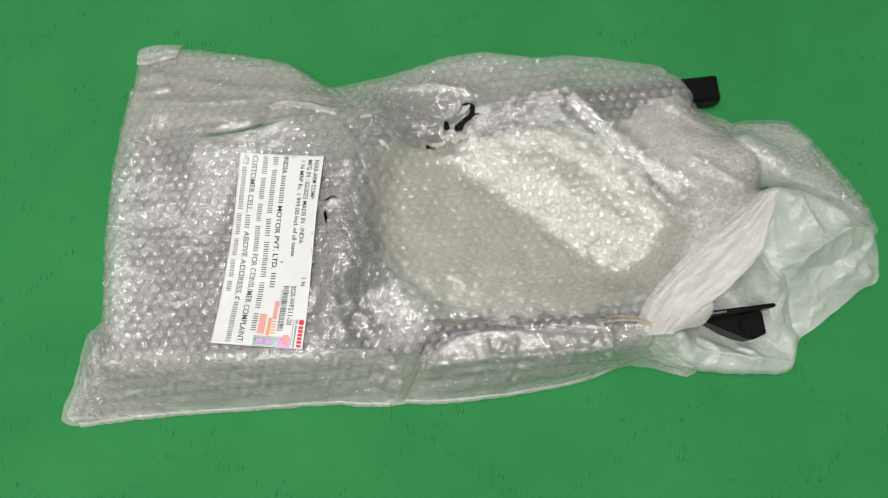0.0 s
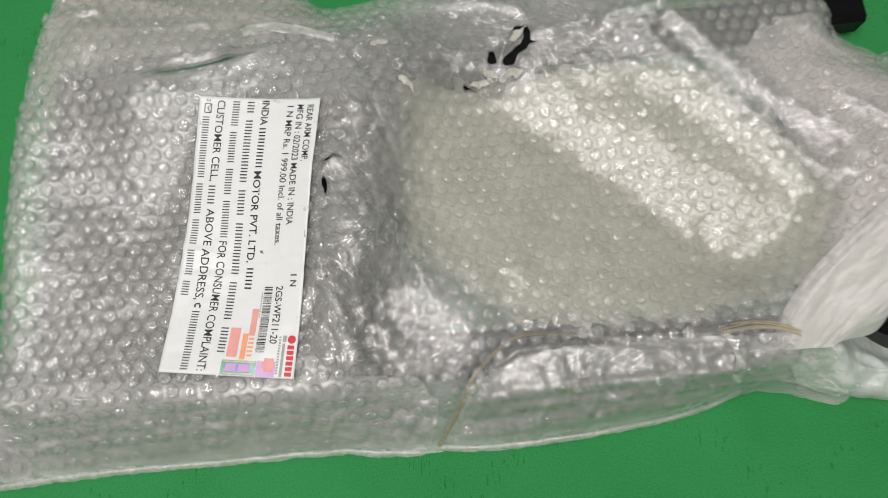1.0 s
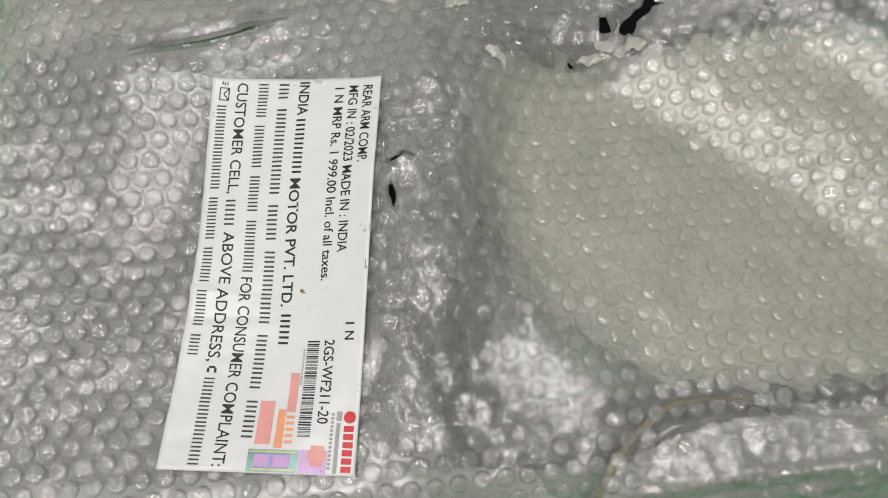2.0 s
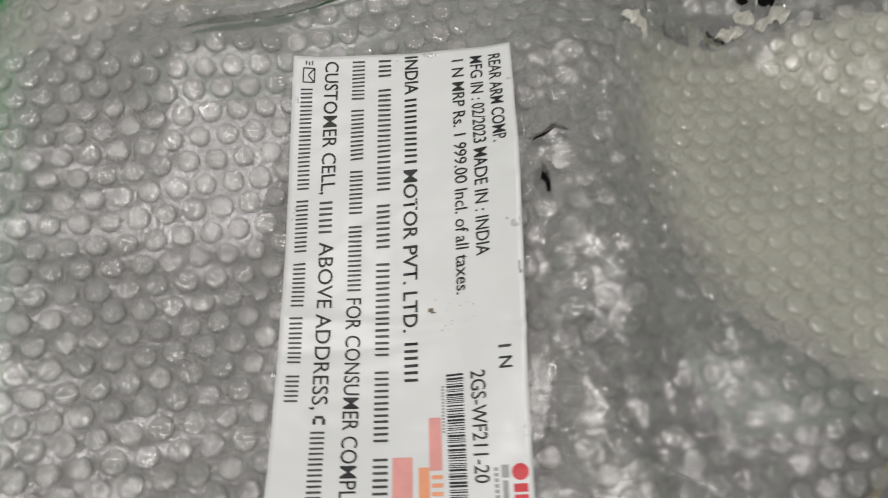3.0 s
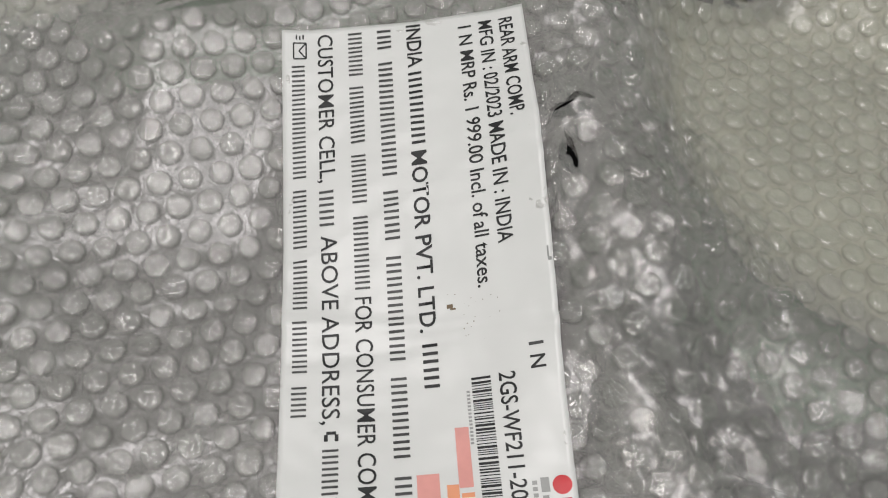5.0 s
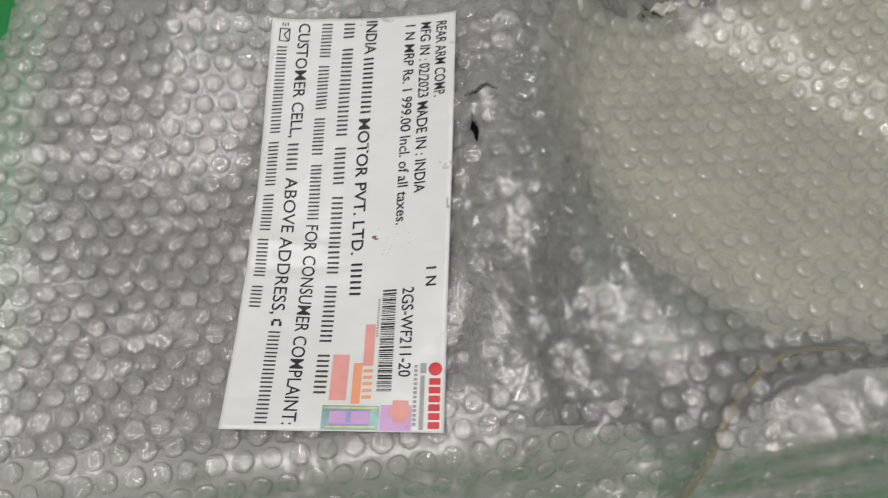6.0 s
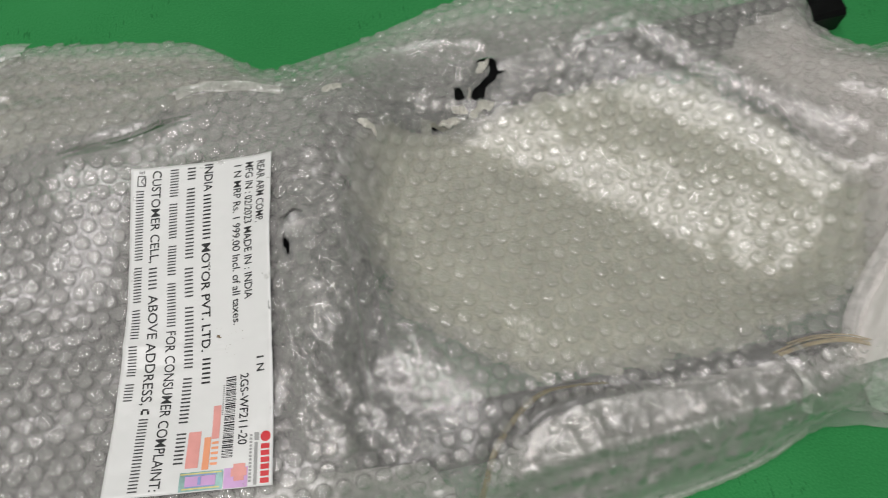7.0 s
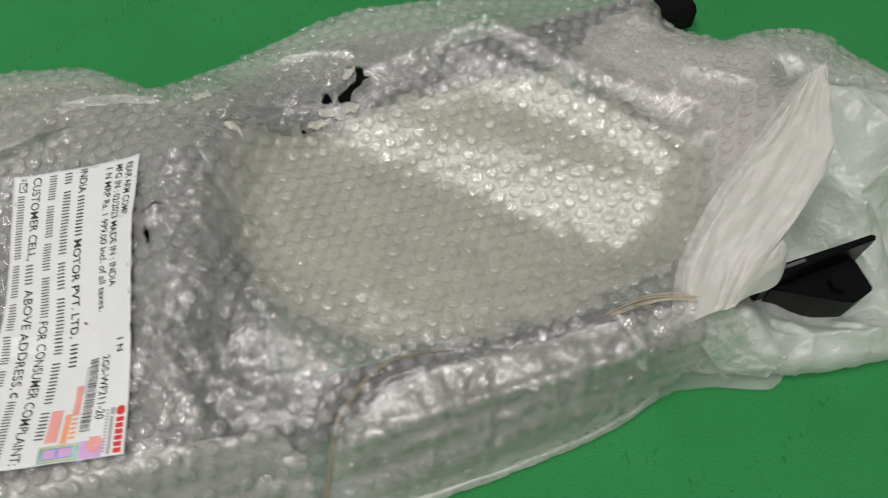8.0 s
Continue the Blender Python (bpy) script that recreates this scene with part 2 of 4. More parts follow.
def seam(me, each, seg, weld):
    """Give the lowest ring of every air cell the thicker welded seam, its dark refracted outline painted in."""
    me.materials.append(weld)
    index = np.zeros(len(me.polygons), dtype=np.int32)
    index.reshape(-1, each)[:, :2 * seg] = 1
    me.polygons.foreach_set("material_index", index)


class Drape:
    """A film that hangs from its supports down to its rim: an obstacle problem, solved from a coarse grid to a fine one."""

    def __init__(self, poly, supports, sag, rim, dx, soft_spots=()):
        xs, ys = [p[0] for p in poly], [p[1] for p in poly]
        self.x0, self.y0, self.dx = min(xs) - 0.012, min(ys) - 0.012, dx
        self.poly = poly
        self.nx, self.ny = int((max(xs) + 0.012 - self.x0) / dx) + 1, int((max(ys) + 0.012 - self.y0) / dx) + 1
        h = None
        for factor, rounds in ((6, 900), (3, 400), (1.5, 200), (1, 60)):
            s = dx * factor
            gx, gy = np.meshgrid(np.arange(self.x0, max(xs) + 0.014 + s, s), np.arange(self.y0, max(ys) + 0.014 + s, s), indexing="ij")
            d, _, _, inside = polygon_distance(gx, gy, poly)
            low = rim + np.where(inside, np.clip(d / 0.03, 0, 1) * 0.006, 0)
            for r, pts in supports:
                dd, zz = line_distance(gx, gy, pts)
                top = zz - (r - np.sqrt(np.maximum(r * r - np.minimum(dd, r) ** 2, 0)))
                low = np.where(dd < r, np.maximum(low, top), low)
            pull = np.full(gx.shape, sag)
            for cx, cy, rad, k in soft_spots:
                pull += k * np.exp(-((gx - cx) ** 2 + (gy - cy) ** 2) / (rad * rad))
            start = low if h is None else self.sample(h, last, gx, gy)
            h = np.where(inside, np.maximum(start, low), rim)
            for _ in range(rounds):
                a = np.pad(h, 1, mode="edge")
                avg = (a[2:, 1:-1] + a[:-2, 1:-1] + a[1:-1, 2:] + a[1:-1, :-2]) / 4 - pull * s * s / 4
                h = np.where(inside, np.maximum(avg, low), rim)
            last = s
        for _ in range(6):
            a = np.pad(h, 1, mode="edge")
            h = (a[2:, 1:-1] + a[:-2, 1:-1] + a[1:-1, 2:] + a[1:-1, :-2] + 2 * h) / 6
        self.h = h
        self.gx, self.gy = gx, gy
        self.rim_d, self.rim_x, self.rim_y, self.inside = polygon_distance(gx, gy, poly)

    def sample(self, h, s, px, py):
        u = np.clip((px - self.x0) / s, 0, h.shape[0] - 1.001)
        v = np.clip((py - self.y0) / s, 0, h.shape[1] - 1.001)
        i, j = u.astype(int), v.astype(int)
        a, b = u - i, v - j
        return h[i, j] * (1 - a) * (1 - b) + h[i + 1, j] * a * (1 - b) + h[i, j + 1] * (1 - a) * b + h[i + 1, j + 1] * a * b

    def at(self, px, py):
        return self.sample(self.h, self.dx, np.asarray(px, float), np.asarray(py, float))

    def crease(self, pts, height, width, sharp=False):
        """Press a fold (height above 0) or a furrow (below 0) along a line."""
        d, _ = line_distance(self.gx, self.gy, [(x, y, 0) for x, y in pts])
        fade = np.clip(self.rim_d / 0.012, 0, 1)
        self.h = self.h + np.where(self.inside, height * (np.exp(-d / width) if sharp else np.exp(-(d / width) ** 2)) * fade, 0)

    def facet(self, line, mid, slope, flat, fade):
        """Pull the film taut along a line into a slanted face that rises by slope; mid is its height, or that at both ends."""
        pts = [(x, y, 0) for x, y in line]
        d, _ = line_distance(self.gx, self.gy, pts)
        (ax, ay), (bx, by) = line[0], line[-1]
        t = np.clip(((self.gx - ax) * (bx - ax) + (self.gy - ay) * (by - ay)) / ((bx - ax) ** 2 + (by - ay) ** 2), 0, 1)
        low, high = mid if isinstance(mid, tuple) else (mid, mid)
        face = low + (high - low) * t + slope[0] * (self.gx - ax - t * (bx - ax)) + slope[1] * (self.gy - ay - t * (by - ay))
        w = np.clip((flat + fade - d) / fade, 0, 1)
        w = w * w * (3 - 2 * w)
        self.h = np.where(self.inside, self.h + (face - self.h) * w, self.h)

    def dip(self, x, y, depth, radius):
        """Let the film sink (or rise) softly round a spot."""
        r2 = (self.gx - x) ** 2 + (self.gy - y) ** 2
        self.h = self.h + np.where(self.inside, depth * np.exp(-r2 / radius ** 2), 0)

    def valley(self, rim, origin, across, floor, near, far, bend, steep, fade):
        """Draw the film into a trough: it falls by near towards a line through origin, rises by far beyond it and by steep past a bend that draws away."""
        d, _, _, within = polygon_distance(self.gx, self.gy, rim)
        s = (self.gx - origin[0]) * across[0] + (self.gy - origin[1]) * across[1]
        up = 0.5 * (s + np.sqrt(s * s + 0.005 ** 2))
        bent = s - bend[0] - bend[1] * np.clip((self.gx - origin[0]) * across[1] - (self.gy - origin[1]) * across[0], 0, 1)
        more = 0.5 * (bent + np.sqrt(bent ** 2 + 0.009 ** 2))
        face = floor + near * (s - up) + far * up + (steep - far) * more
        w = np.clip(np.where(within, d, 0) / fade, 0, 1)
        w = w * w * (3 - 2 * w)
        self.h = np.where(self.inside, self.h + (face - self.h) * w, self.h)

    def rumple(self, amount, scale, seed, stretch=(1, 1)):
        w = np.array([noise.noise((x * scale * stretch[0], y * scale * stretch[1], seed)) for x, y in zip(self.gx.ravel(), self.gy.ravel())]).reshape(self.gx.shape)
        w = 1 - np.abs(w) * 2.2
        self.h = self.h + np.where(self.inside, amount * w * np.clip(self.rim_d / 0.02, 0.15, 1), 0)

    def sheet(self, name, mat, parent, label="", holes=(), drop=0.0, inset=0.0, area=None):
        gx, gy, h = self.gx.copy(), self.gy.copy(), self.h - drop
        keep = self.inside & (self.rim_d > inset)
        if inset == 0:
            edge = ~self.inside & (self.rim_d < self.dx * 1.5)
            gx[edge], gy[edge] = self.rim_x[edge], self.rim_y[edge]
            keep = keep | edge
        cut = np.zeros((gx.shape[0] - 1, gx.shape[1] - 1), bool)
        if area:
            keep &= polygon_distance(self.gx, self.gy, area)[3]
        for hole in holes:
            d, qx, qy, within = polygon_distance(self.gx, self.gy, hole)
            snap = d < self.dx * 0.71
            gx[snap], gy[snap] = qx[snap], qy[snap]
            keep &= ~(within & ~snap)
            half = self.dx / 2
            cut |= polygon_distance(self.gx[:-1, :-1] + half, self.gy[:-1, :-1] + half, hole)[3]
        h = np.maximum(h, 0.0035 if drop else 0.002)
        ids = np.full(gx.shape, -1)
        ids[keep] = np.arange(keep.sum())
        q = np.stack([ids[:-1, :-1], ids[1:, :-1], ids[1:, 1:], ids[:-1, 1:]], -1).reshape(-1, 4)
        real = self.inside[:-1, :-1] | self.inside[1:, :-1] | self.inside[1:, 1:] | self.inside[:-1, 1:]
        q = q[(q.min(1) >= 0) & real.ravel() & ~cut.ravel()]
        me = mesh_from(name, np.stack([gx[keep], gy[keep], h[keep]], -1), q)
        return part_mesh(name, me, mat, parent, label)

    def bubbles(self, name, parent, mat, turn, skip=(), pitch=0.0100, radius=0.0040, height=0.0026, margin=0.004, label="", seed=1, lift=0.0, single=None, only=None, weld=None, crush=0.13, tilt=0.07):
        """Round air cells of the wrap on a close-packed lattice, each a soft-shouldered dome that is a little dented."""
        rng = np.random.default_rng(seed)
        ca, sa = math.cos(radians(turn)), math.sin(radians(turn))
        n = 60
        ii, jj = np.meshgrid(np.arange(-n, n), np.arange(-n, n), indexing="ij")
        lx, ly = ii * pitch * 0.866, (jj + 0.5 * (ii % 2)) * pitch
        px, py = (lx * ca - ly * sa).ravel(), (lx * sa + ly * ca + 0.25).ravel()
        warp = np.array([noise.noise_vector((x * 9, y * 9, seed)) for x, y in zip(px, py)])
        px, py = px + 0.003 * warp[:, 0], py + 0.003 * warp[:, 1]
        d, _, _, inside = polygon_distance(px, py, self.poly)
        ok = inside & (d > margin)
        if only:
            ok &= polygon_distance(px, py, only)[3]
        for poly, gap in skip:
            dd, _, _, within = polygon_distance(px, py, poly)
            ok &= ~within & (dd > gap)
        px, py = px[ok], py[ok]
        e = 0.005
        z = self.at(px, py)
        sx = (self.at(px + e, py) - self.at(px - e, py)) / (2 * e)
        sy = (self.at(px, py + e) - self.at(px, py - e)) / (2 * e)
        nrm = np.stack([-sx, -sy, np.ones_like(sx)], -1)
        nrm /= np.linalg.norm(nrm, axis=1)[:, None]
        nrm += rng.normal(0, tilt, nrm.shape)
        nrm /= np.linalg.norm(nrm, axis=1)[:, None]
        tx = np.cross(np.array([0.0, 1.0, 0.0]), nrm)
        tx /= np.linalg.norm(tx, axis=1)[:, None]
        ty = np.cross(nrm, tx)
        steep = np.clip((0.80 - nrm[:, 2]) / 0.20, 0, 1)
        seg = 12
        rings = ((1.06, -0.10), (1.00, 0.34), (0.95, 0.78), (0.83, 0.97), (0.45, 1.0))
        ang = np.arange(seg) * 2 * np.pi / seg
        loc = [(r * math.cos(a), r * math.sin(a), hh) for r, hh in rings for a in ang] + [(0, 0, 1.0)]
        loc = np.array(loc)
        m = len(px)
        size = radius * rng.normal(1, 0.03, m)
        full = height * np.where(rng.random(m) < 0.14, rng.uniform(0.30, 0.65, m), rng.uniform(0.75, 1.08, m)) * (1 - 0.6 * steep)
        dent = rng.normal(0, crush, (m, len(loc))) * (loc[:, 2] > 0.5)
        wob = rng.normal(0, 0.02, (m, len(loc), 2))
        v = np.stack([px, py, z + lift], -1)[:, None, :] + size[:, None, None] * ((loc[:, 0] + wob[:, :, 0])[..., None] * tx[:, None, :] + (loc[:, 1] + wob[:, :, 1])[..., None] * ty[:, None, :])
        v = v + (full[:, None] * (loc[:, 2] + dent))[..., None] * nrm[:, None, :]
        tris = []
        for k in range(len(rings) - 1):
            for s in range(seg):
                a, b = k * seg + s, k * seg + (s + 1) % seg
                tris += [(a, b, b + seg), (a, b + seg, a + seg)]
        last = (len(rings) - 1) * seg
        tris += [(last + s, last + (s + 1) % seg, len(loc) - 1) for s in range(seg)]
        tris = np.array(tris)
        rest = np.ones(m, bool)
        if single:
            cx, cy, count = single
            rest[np.argsort(np.hypot((px - cx) * 1.3, py - cy))[:count]] = False
            shapes = []
            for k in range(8):
                v0 = np.concatenate([radius * (loc[:, :2] + wob[k]), (height * (loc[:, 2] + dent[k]))[:, None]], 1)
                me = mesh_from("air_bubble", v0, tris)
                me.materials.append(mat)
                seam(me, len(tris), seg, weld or WELD_SHADED)
                shapes.append(me)
            for k in np.nonzero(~rest)[0]:
                ob = new("air_bubble", shapes[k % 8])
                ob.parent = parent
                turned = Matrix([[*map(float, r)] for r in np.stack([tx[k], ty[k], nrm[k]], 1)]).to_4x4()
                ob.matrix_basis = Matrix.Translation((px[k], py[k], z[k] + lift)) @ turned @ Matrix.Rotation(float(rng.uniform(0, 6.28)), 4, "Z") @ Matrix.Diagonal((float(size[k] / radius), float(size[k] / radius), float(full[k] / height), 1))
        v, m = v[rest], int(rest.sum())
        f = (tris[None] + (np.arange(m) * len(loc))[:, None, None]).reshape(-1, 3)
        ob = part_mesh(name, mesh_from(name, v.reshape(-1, 3), f), mat, parent, label)
        seam(ob.data, len(tris), seg, weld or WELD_SHADED)
        return tagged(ob, kind="stuff")


# ---- the wrapped parcel ----
parcel = tagged(new("wrapped_parcel"), "long parcel in torn clear bubble film on green carpet", "parcel")

OUTLINE = rough_rim([(-.348, .087), (-.327, .082), (-.300, .085), (-.273, .088), (-.225, .0915), (-.166, .094), (-.112, .097), (-.080, .098), (-.058, .0956),
                     (-.026, .0945), (-.021, .098), (.007, .096), (.039, .0976), (.0825, .102), (.137, .110), (.164, .117), (.192, .1285), (.214, .127),
                     (.2405, .1197), (.2525, .1146), (.268, .122), (.258, .15), (.225, .16), (.262, .212), (.318, .268), (.345, .285), (.335, .33),
                     (.321, .372), (.297, .383), (.264, .403), (.2625, .421), (.247, .4265), (.19, .435), (.149, .440), (.125, .435), (.096, .443),
                     (.064, .448), (.037, .445), (-.022, .428), (-.090, .4157), (-.110, .428), (-.128, .4435), (-.176, .4525), (-.246, .464), (-.248, .471),
                     (-.269, .470), (-.290, .468), (-.2925, .448), (-.296, .4165), (-.298, .373), (-.300, .337), (-.302, .30), (-.304, .255), (-.303, .204),
                     (-.310, .1815), (-.327, .171), (-.3306, .149), (-.3376, .117)], amount=0.0019)

# what holds the film up: (roundness, line of x, y, height)
SUPPORTS = [
    (0.016, [(-.278, .160, .054), (-.281, .21, .054), (-.282, .26, .054), (-.280, .32, .053), (-.276, .38, .044), (-.272, .42, .032)]),
    (0.014, [(-.282, .142, .052), (-.19, .142, .060), (-.10, .143, .061), (-.02, .152, .056)]),
    (0.008, [(-.295, .110, .022), (-.19, .116, .030), (-.10, .119, .031), (-.03, .120, .028)]),
    (0.026, [(-.02, .152, .056), (.06, .142, .047), (.12, .148, .053), (.20, .165, .057)]),
    (0.024, [(-.072, .16, .066), (-.068, .229, .080), (-.078, .268, .076), (-.064, .325, .074), (-.04, .355, .060)]),
    (0.020, [(-.04, .21, .058), (.02, .180, .051), (.085, .172, .045)]),
    (0.028, [(-.25, .372, .056), (-.10, .360, .060), (-.04, .366, .056), (.0, .358, .045)]),
    (0.026, [(.0, .362, .044), (.03, .388, .038), (.085, .388, .038), (.139, .386, .051), (.20, .388, .046), (.25, .392, .046)]),
    (0.012, [(.146, .388, .054), (.175, .356, .051), (.211, .321, .051), (.251, .287, .056), (.280, .260, .064), (.31, .268, .082)]),
    (0.014, [(.203, .160, .056), (.240, .195, .062), (.276, .231, .070), (.312, .266, .086)]),
    (0.030, [(.25, .34, .050), (.30, .31, .060)]),
    (0.011, [(-.278, .455, .024), (-.25, .452, .026), (-.18, .441, .029), (-.135, .431, .031), (-.09, .405, .023), (-.022, .417, .028), (.03, .433, .031),
             (.064, .437, .033), (.10, .431, .036), (.15, .428, .040), (.19, .423, .040), (.24, .416, .036)]),
]
wrap = Drape(OUTLINE, SUPPORTS, 4.0, 0.003, 0.00125)
# the film is drawn down into a long valley beside the front tube, and rises again to the ridge
VALLEY = [(-.045, .330), (-.055, .285), (-.050, .235), (.0, .188), (.05, .176), (.13, .178), (.195, .184), (.240, .210), (.262, .262), (.214, .308), (.172, .346), (.135, .366), (.08, .362), (.03, .364), (-.015, .352)]
wrap.valley(VALLEY, (.018, .341), (.608, .794), 0.025, -0.25, 0.32, (0.022, 0.13), -0.03, 0.034)
wrap.facet([(.150, .380), (.176, .352), (.211, .317), (.248, .283)], 0.0495, (0.15, 0.27), 0.002, 0.014)
wrap.dip(-.212, .262, -.006, .040)
wrap.facet([(-.201, .340), (-.207, .268)], (0.0600, 0.0410), (-0.06, 0.0), 0.004, 0.042)
wrap.facet([(-.046, .190), (-.022, .178), (.0, .168)], 0.0560, (0.0, 0.07), 0.003, 0.028)
wrap.dip(-.137, .214, -.0095, .045)
wrap.rumple(0.0006, 30, 6.6)
wrap.facet([(.030, .151), (.085, .150), (.140, .154)], 0.052, (0.06, 0.06), 0.007, 0.012)
wrap.rumple(0.0005, 24, 3.1)
pucker = random.Random(21)
for _ in range(64):
    x, y, a = pucker.uniform(-.090, -.018), pucker.uniform(.155, .310), pucker.uniform(0.6, 2.2)
    l = pucker.uniform(.005, .015)
    wrap.crease([(x, y), (x + l * math.cos(a), y + l * math.sin(a)), (x + l * 1.6 * math.cos(a + .5), y + l * 1.6 * math.sin(a + .5))], pucker.choice((-.0016, -.0010, .0012, .0020)), pucker.uniform(.0018, .0028))
wrap.rumple(0.0006, 60, 8.4, (1, 1.6))
PLEAT = [(-.020, .099), (-.005, .129), (.006, .148), (.029, .163), (.055, .168)]
wrap.crease(PLEAT, -0.0028, 0.0018)
wrap.crease([(-.028, .099), (-.013, .131), (-.002, .152), (.025, .169), (.055, .174)], 0.0012, 0.003)
wrap.crease([(.055, .168), (.106, .160), (.163, .156), (.204, .158)], -0.0025, 0.0022)
wrap.crease([(.03, .135), (.10, .136), (.165, .140)], 0.003, 0.004)
wrap.crease([(-.152, .366), (-.139, .380), (-.117, .383), (-.077, .375)], 0.005, 0.003)
wrap.crease([(-.26, .425), (-.18, .405), (-.09, .395)], 0.003, 0.006)
wrap.crease([(.0, .356), (-.05, .340), (-.065, .36)], -0.004, 0.004)
wrap.crease([(.060, .380), (.105, .389), (.146, .394)], 0.003, 0.005)
wrap.crease([(-.08, .21), (-.062, .17), (-.05, .148)], -0.005, 0.005)
wrap.crease([(-.09, .20), (-.10, .17)], -0.003, 0.005)
wrap.crease([(.17, .165), (.173, .131)], 0.009, 0.0035)
for x, lean in ((.06, .004), (.085, -.003), (.115, .005), (.14, -.004), (.19, .003)):
    wrap.crease([(x, .150), (x + lean, .128), (x + lean * 2.5, .108)], 0.003, 0.003)
wrap.crease([(-.014, .105), (.002, .131), (.013, .146), (.033, .158), (.055, .162)], 0.0015, 0.0025)
for y, rise in ((.128, .0022), (.116, -.0018), (.107, .0024), (.100, -.0015)):
    wrap.crease([(.0, y - .001), (.07, y + .006), (.15, y + .014)], rise, 0.0032)
wrap.crease([(-.305, .17), (-.309, .12), (-.30, .086)], 0.006, 0.004)
wrap.crease([(-.318, .15), (-.322, .115), (-.328, .088)], 0.005, 0.004)
wrap.crease([(-.298, .15), (-.296, .11), (-.285, .09)], -0.005, 0.004)
wrap.crease([(-.290, .405), (-.262, .404), (-.245, .408)], 0.005, 0.004)
wrap.crease([(-.290, .418), (-.262, .416)], -0.004, 0.003)
wrap.crease([(-.239, .462), (-.246, .445), (-.262, .438)], -0.004, 0.0025)
wrap.crease([(-.28, .395), (-.20, .388), (-.15, .392)], 0.003, 0.004)
wrap.crease([(.12, .428), (.115, .405), (.10, .385)], -0.004, 0.004)
wrap.crease([(-.03, .405), (.02, .408), (.05, .40)], 0.004, 0.005)
wrap.crease([(.25, .375), (.30, .345), (.335, .30)], 0.004, 0.006)
wrap.crease([(.26, .32), (.30, .29)], 0.004, 0.004)

tuck = random.Random(33)
for _ in range(170):
    x, y = tuck.uniform(-.31, .20), tuck.uniform(.098, .138)
    y += max(0, x) * 0.10
    a, l = tuck.uniform(-.5, 2.1), tuck.uniform(.004, .013)
    wrap.crease([(x, y), (x + l * math.cos(a), y + l * math.sin(a))], tuck.choice((-.0018, -.0012, .0014, .0024)), tuck.uniform(.0016, .0030))
TEAR = [(.0440, .3838), (.0465, .3858), (.0515, .3864), (.0552, .3852), (.0568, .3812), (.0563, .3752), (.0665, .3740), (.0556, .3728), (.0538, .3692), (.0490, .3666),
        (.0462, .3638), (.0448, .3590), (.0428, .3566), (.0410, .3578), (.0394, .3560), (.0362, .3574), (.0362, .3612), (.0395, .3646), (.0432, .3672), (.0456, .3706),
        (.0500, .3732), (.0518, .3775), (.0518, .3826), (.0480, .3842), (.0460, .3828)]
TEAR_SMALL = [(.0258, .3684), (.0284, .3668), (.0300, .3672), (.0312, .3630), (.0324, .3588), (.0286, .3572), (.0252, .3580), (.0260, .3625)]
TEAR_WIDE = rough_rim([(.0400, .3880), (.0500, .3925), (.0595, .3920), (.0630, .3800), (.0575, .3670), (.0490, .3560), (.0370, .3530), (.0230, .3545), (.0220, .3660), (.0260, .3735), (.0350, .3690), (.0420, .3760)], amount=0.0006)
TEAR_LOW = [(.0070, .3432), (.0092, .3455), (.0118, .3440), (.0150, .3428), (.0195, .3424), (.0150, .3404), (.0120, .3412), (.0090, .3402)]
SLIT_A = [(-.0880, .2800), (-.0850, .2816), (-.0822, .2819), (-.0800, .2831), (-.0780, .2846), (-.0744, .2834), (-.0700, .2806), (-.0748, .2816), (-.0772, .2824), (-.0797, .2810), (-.0822, .2800), (-.0850, .2796)]
SLIT_B = [(-.0840, .2730), (-.0834, .2704), (-.0828, .2676), (-.0819, .2649), (-.0820, .2620), (-.0833, .2576), (-.0840, .2600), (-.0838, .2620), (-.0842, .2634), (-.0853, .2645), (-.0848, .2664), (-.0850, .2684)]
GAP = [(-.212, .3485), (-.197, .3530), (-.169, .3580), (-.151, .3618), (-.125, .3635), (-.139, .3603), (-.168, .3546), (-.192, .3504)]
LABEL_AREA = [(-.165, .332), (-.088, .322), (-.107, .148), (-.186, .156)]
MILKY_RIM = [(-.03, .335), (-.038, .28), (-.024, .232), (.014, .196), (.05, .180), (.13, .180), (.190, .188), (.232, .214), (.244, .252), (.214, .296), (.180, .330), (.145, .350), (.10, .354), (.05, .345)]
SLIT_WIDE = rough_rim([(-.0905, .2792), (-.0850, .2838), (-.0778, .2872), (-.0690, .2830), (-.0675, .2790), (-.0750, .2785), (-.0850, .2770)], amount=0.0004)
SLIT_DEEP = rough_rim([(-.0846, .2750), (-.0805, .2700), (-.0788, .2640), (-.0796, .2555), (-.0838, .2545), (-.0864, .2610), (-.0874, .2650), (-.0868, .2700)], amount=0.0004)
HOLES = [TEAR, TEAR_SMALL, TEAR_LOW, SLIT_A, SLIT_B, GAP]
wrap.sheet("outer_film", FILM, parcel, "clear crinkled bubble film with tears", HOLES)
PROUD = [(-.325, .100), (-.20, .112), (-.02, .118), (.16, .136), (.19, .160), (.06, .176), (-.01, .186), (-.035, .205), (-.078, .235), (-.09, .30), (-.10, .335), (-.15, .345), (-.215, .346), (-.28, .352), (-.318, .25)]
SKIP = [(LABEL_AREA, -0.001)] + [(h, 0.0035) for h in (TEAR, TEAR_SMALL, TEAR_LOW, GAP)] + [(h, 0.0022) for h in (SLIT_A, SLIT_B)]
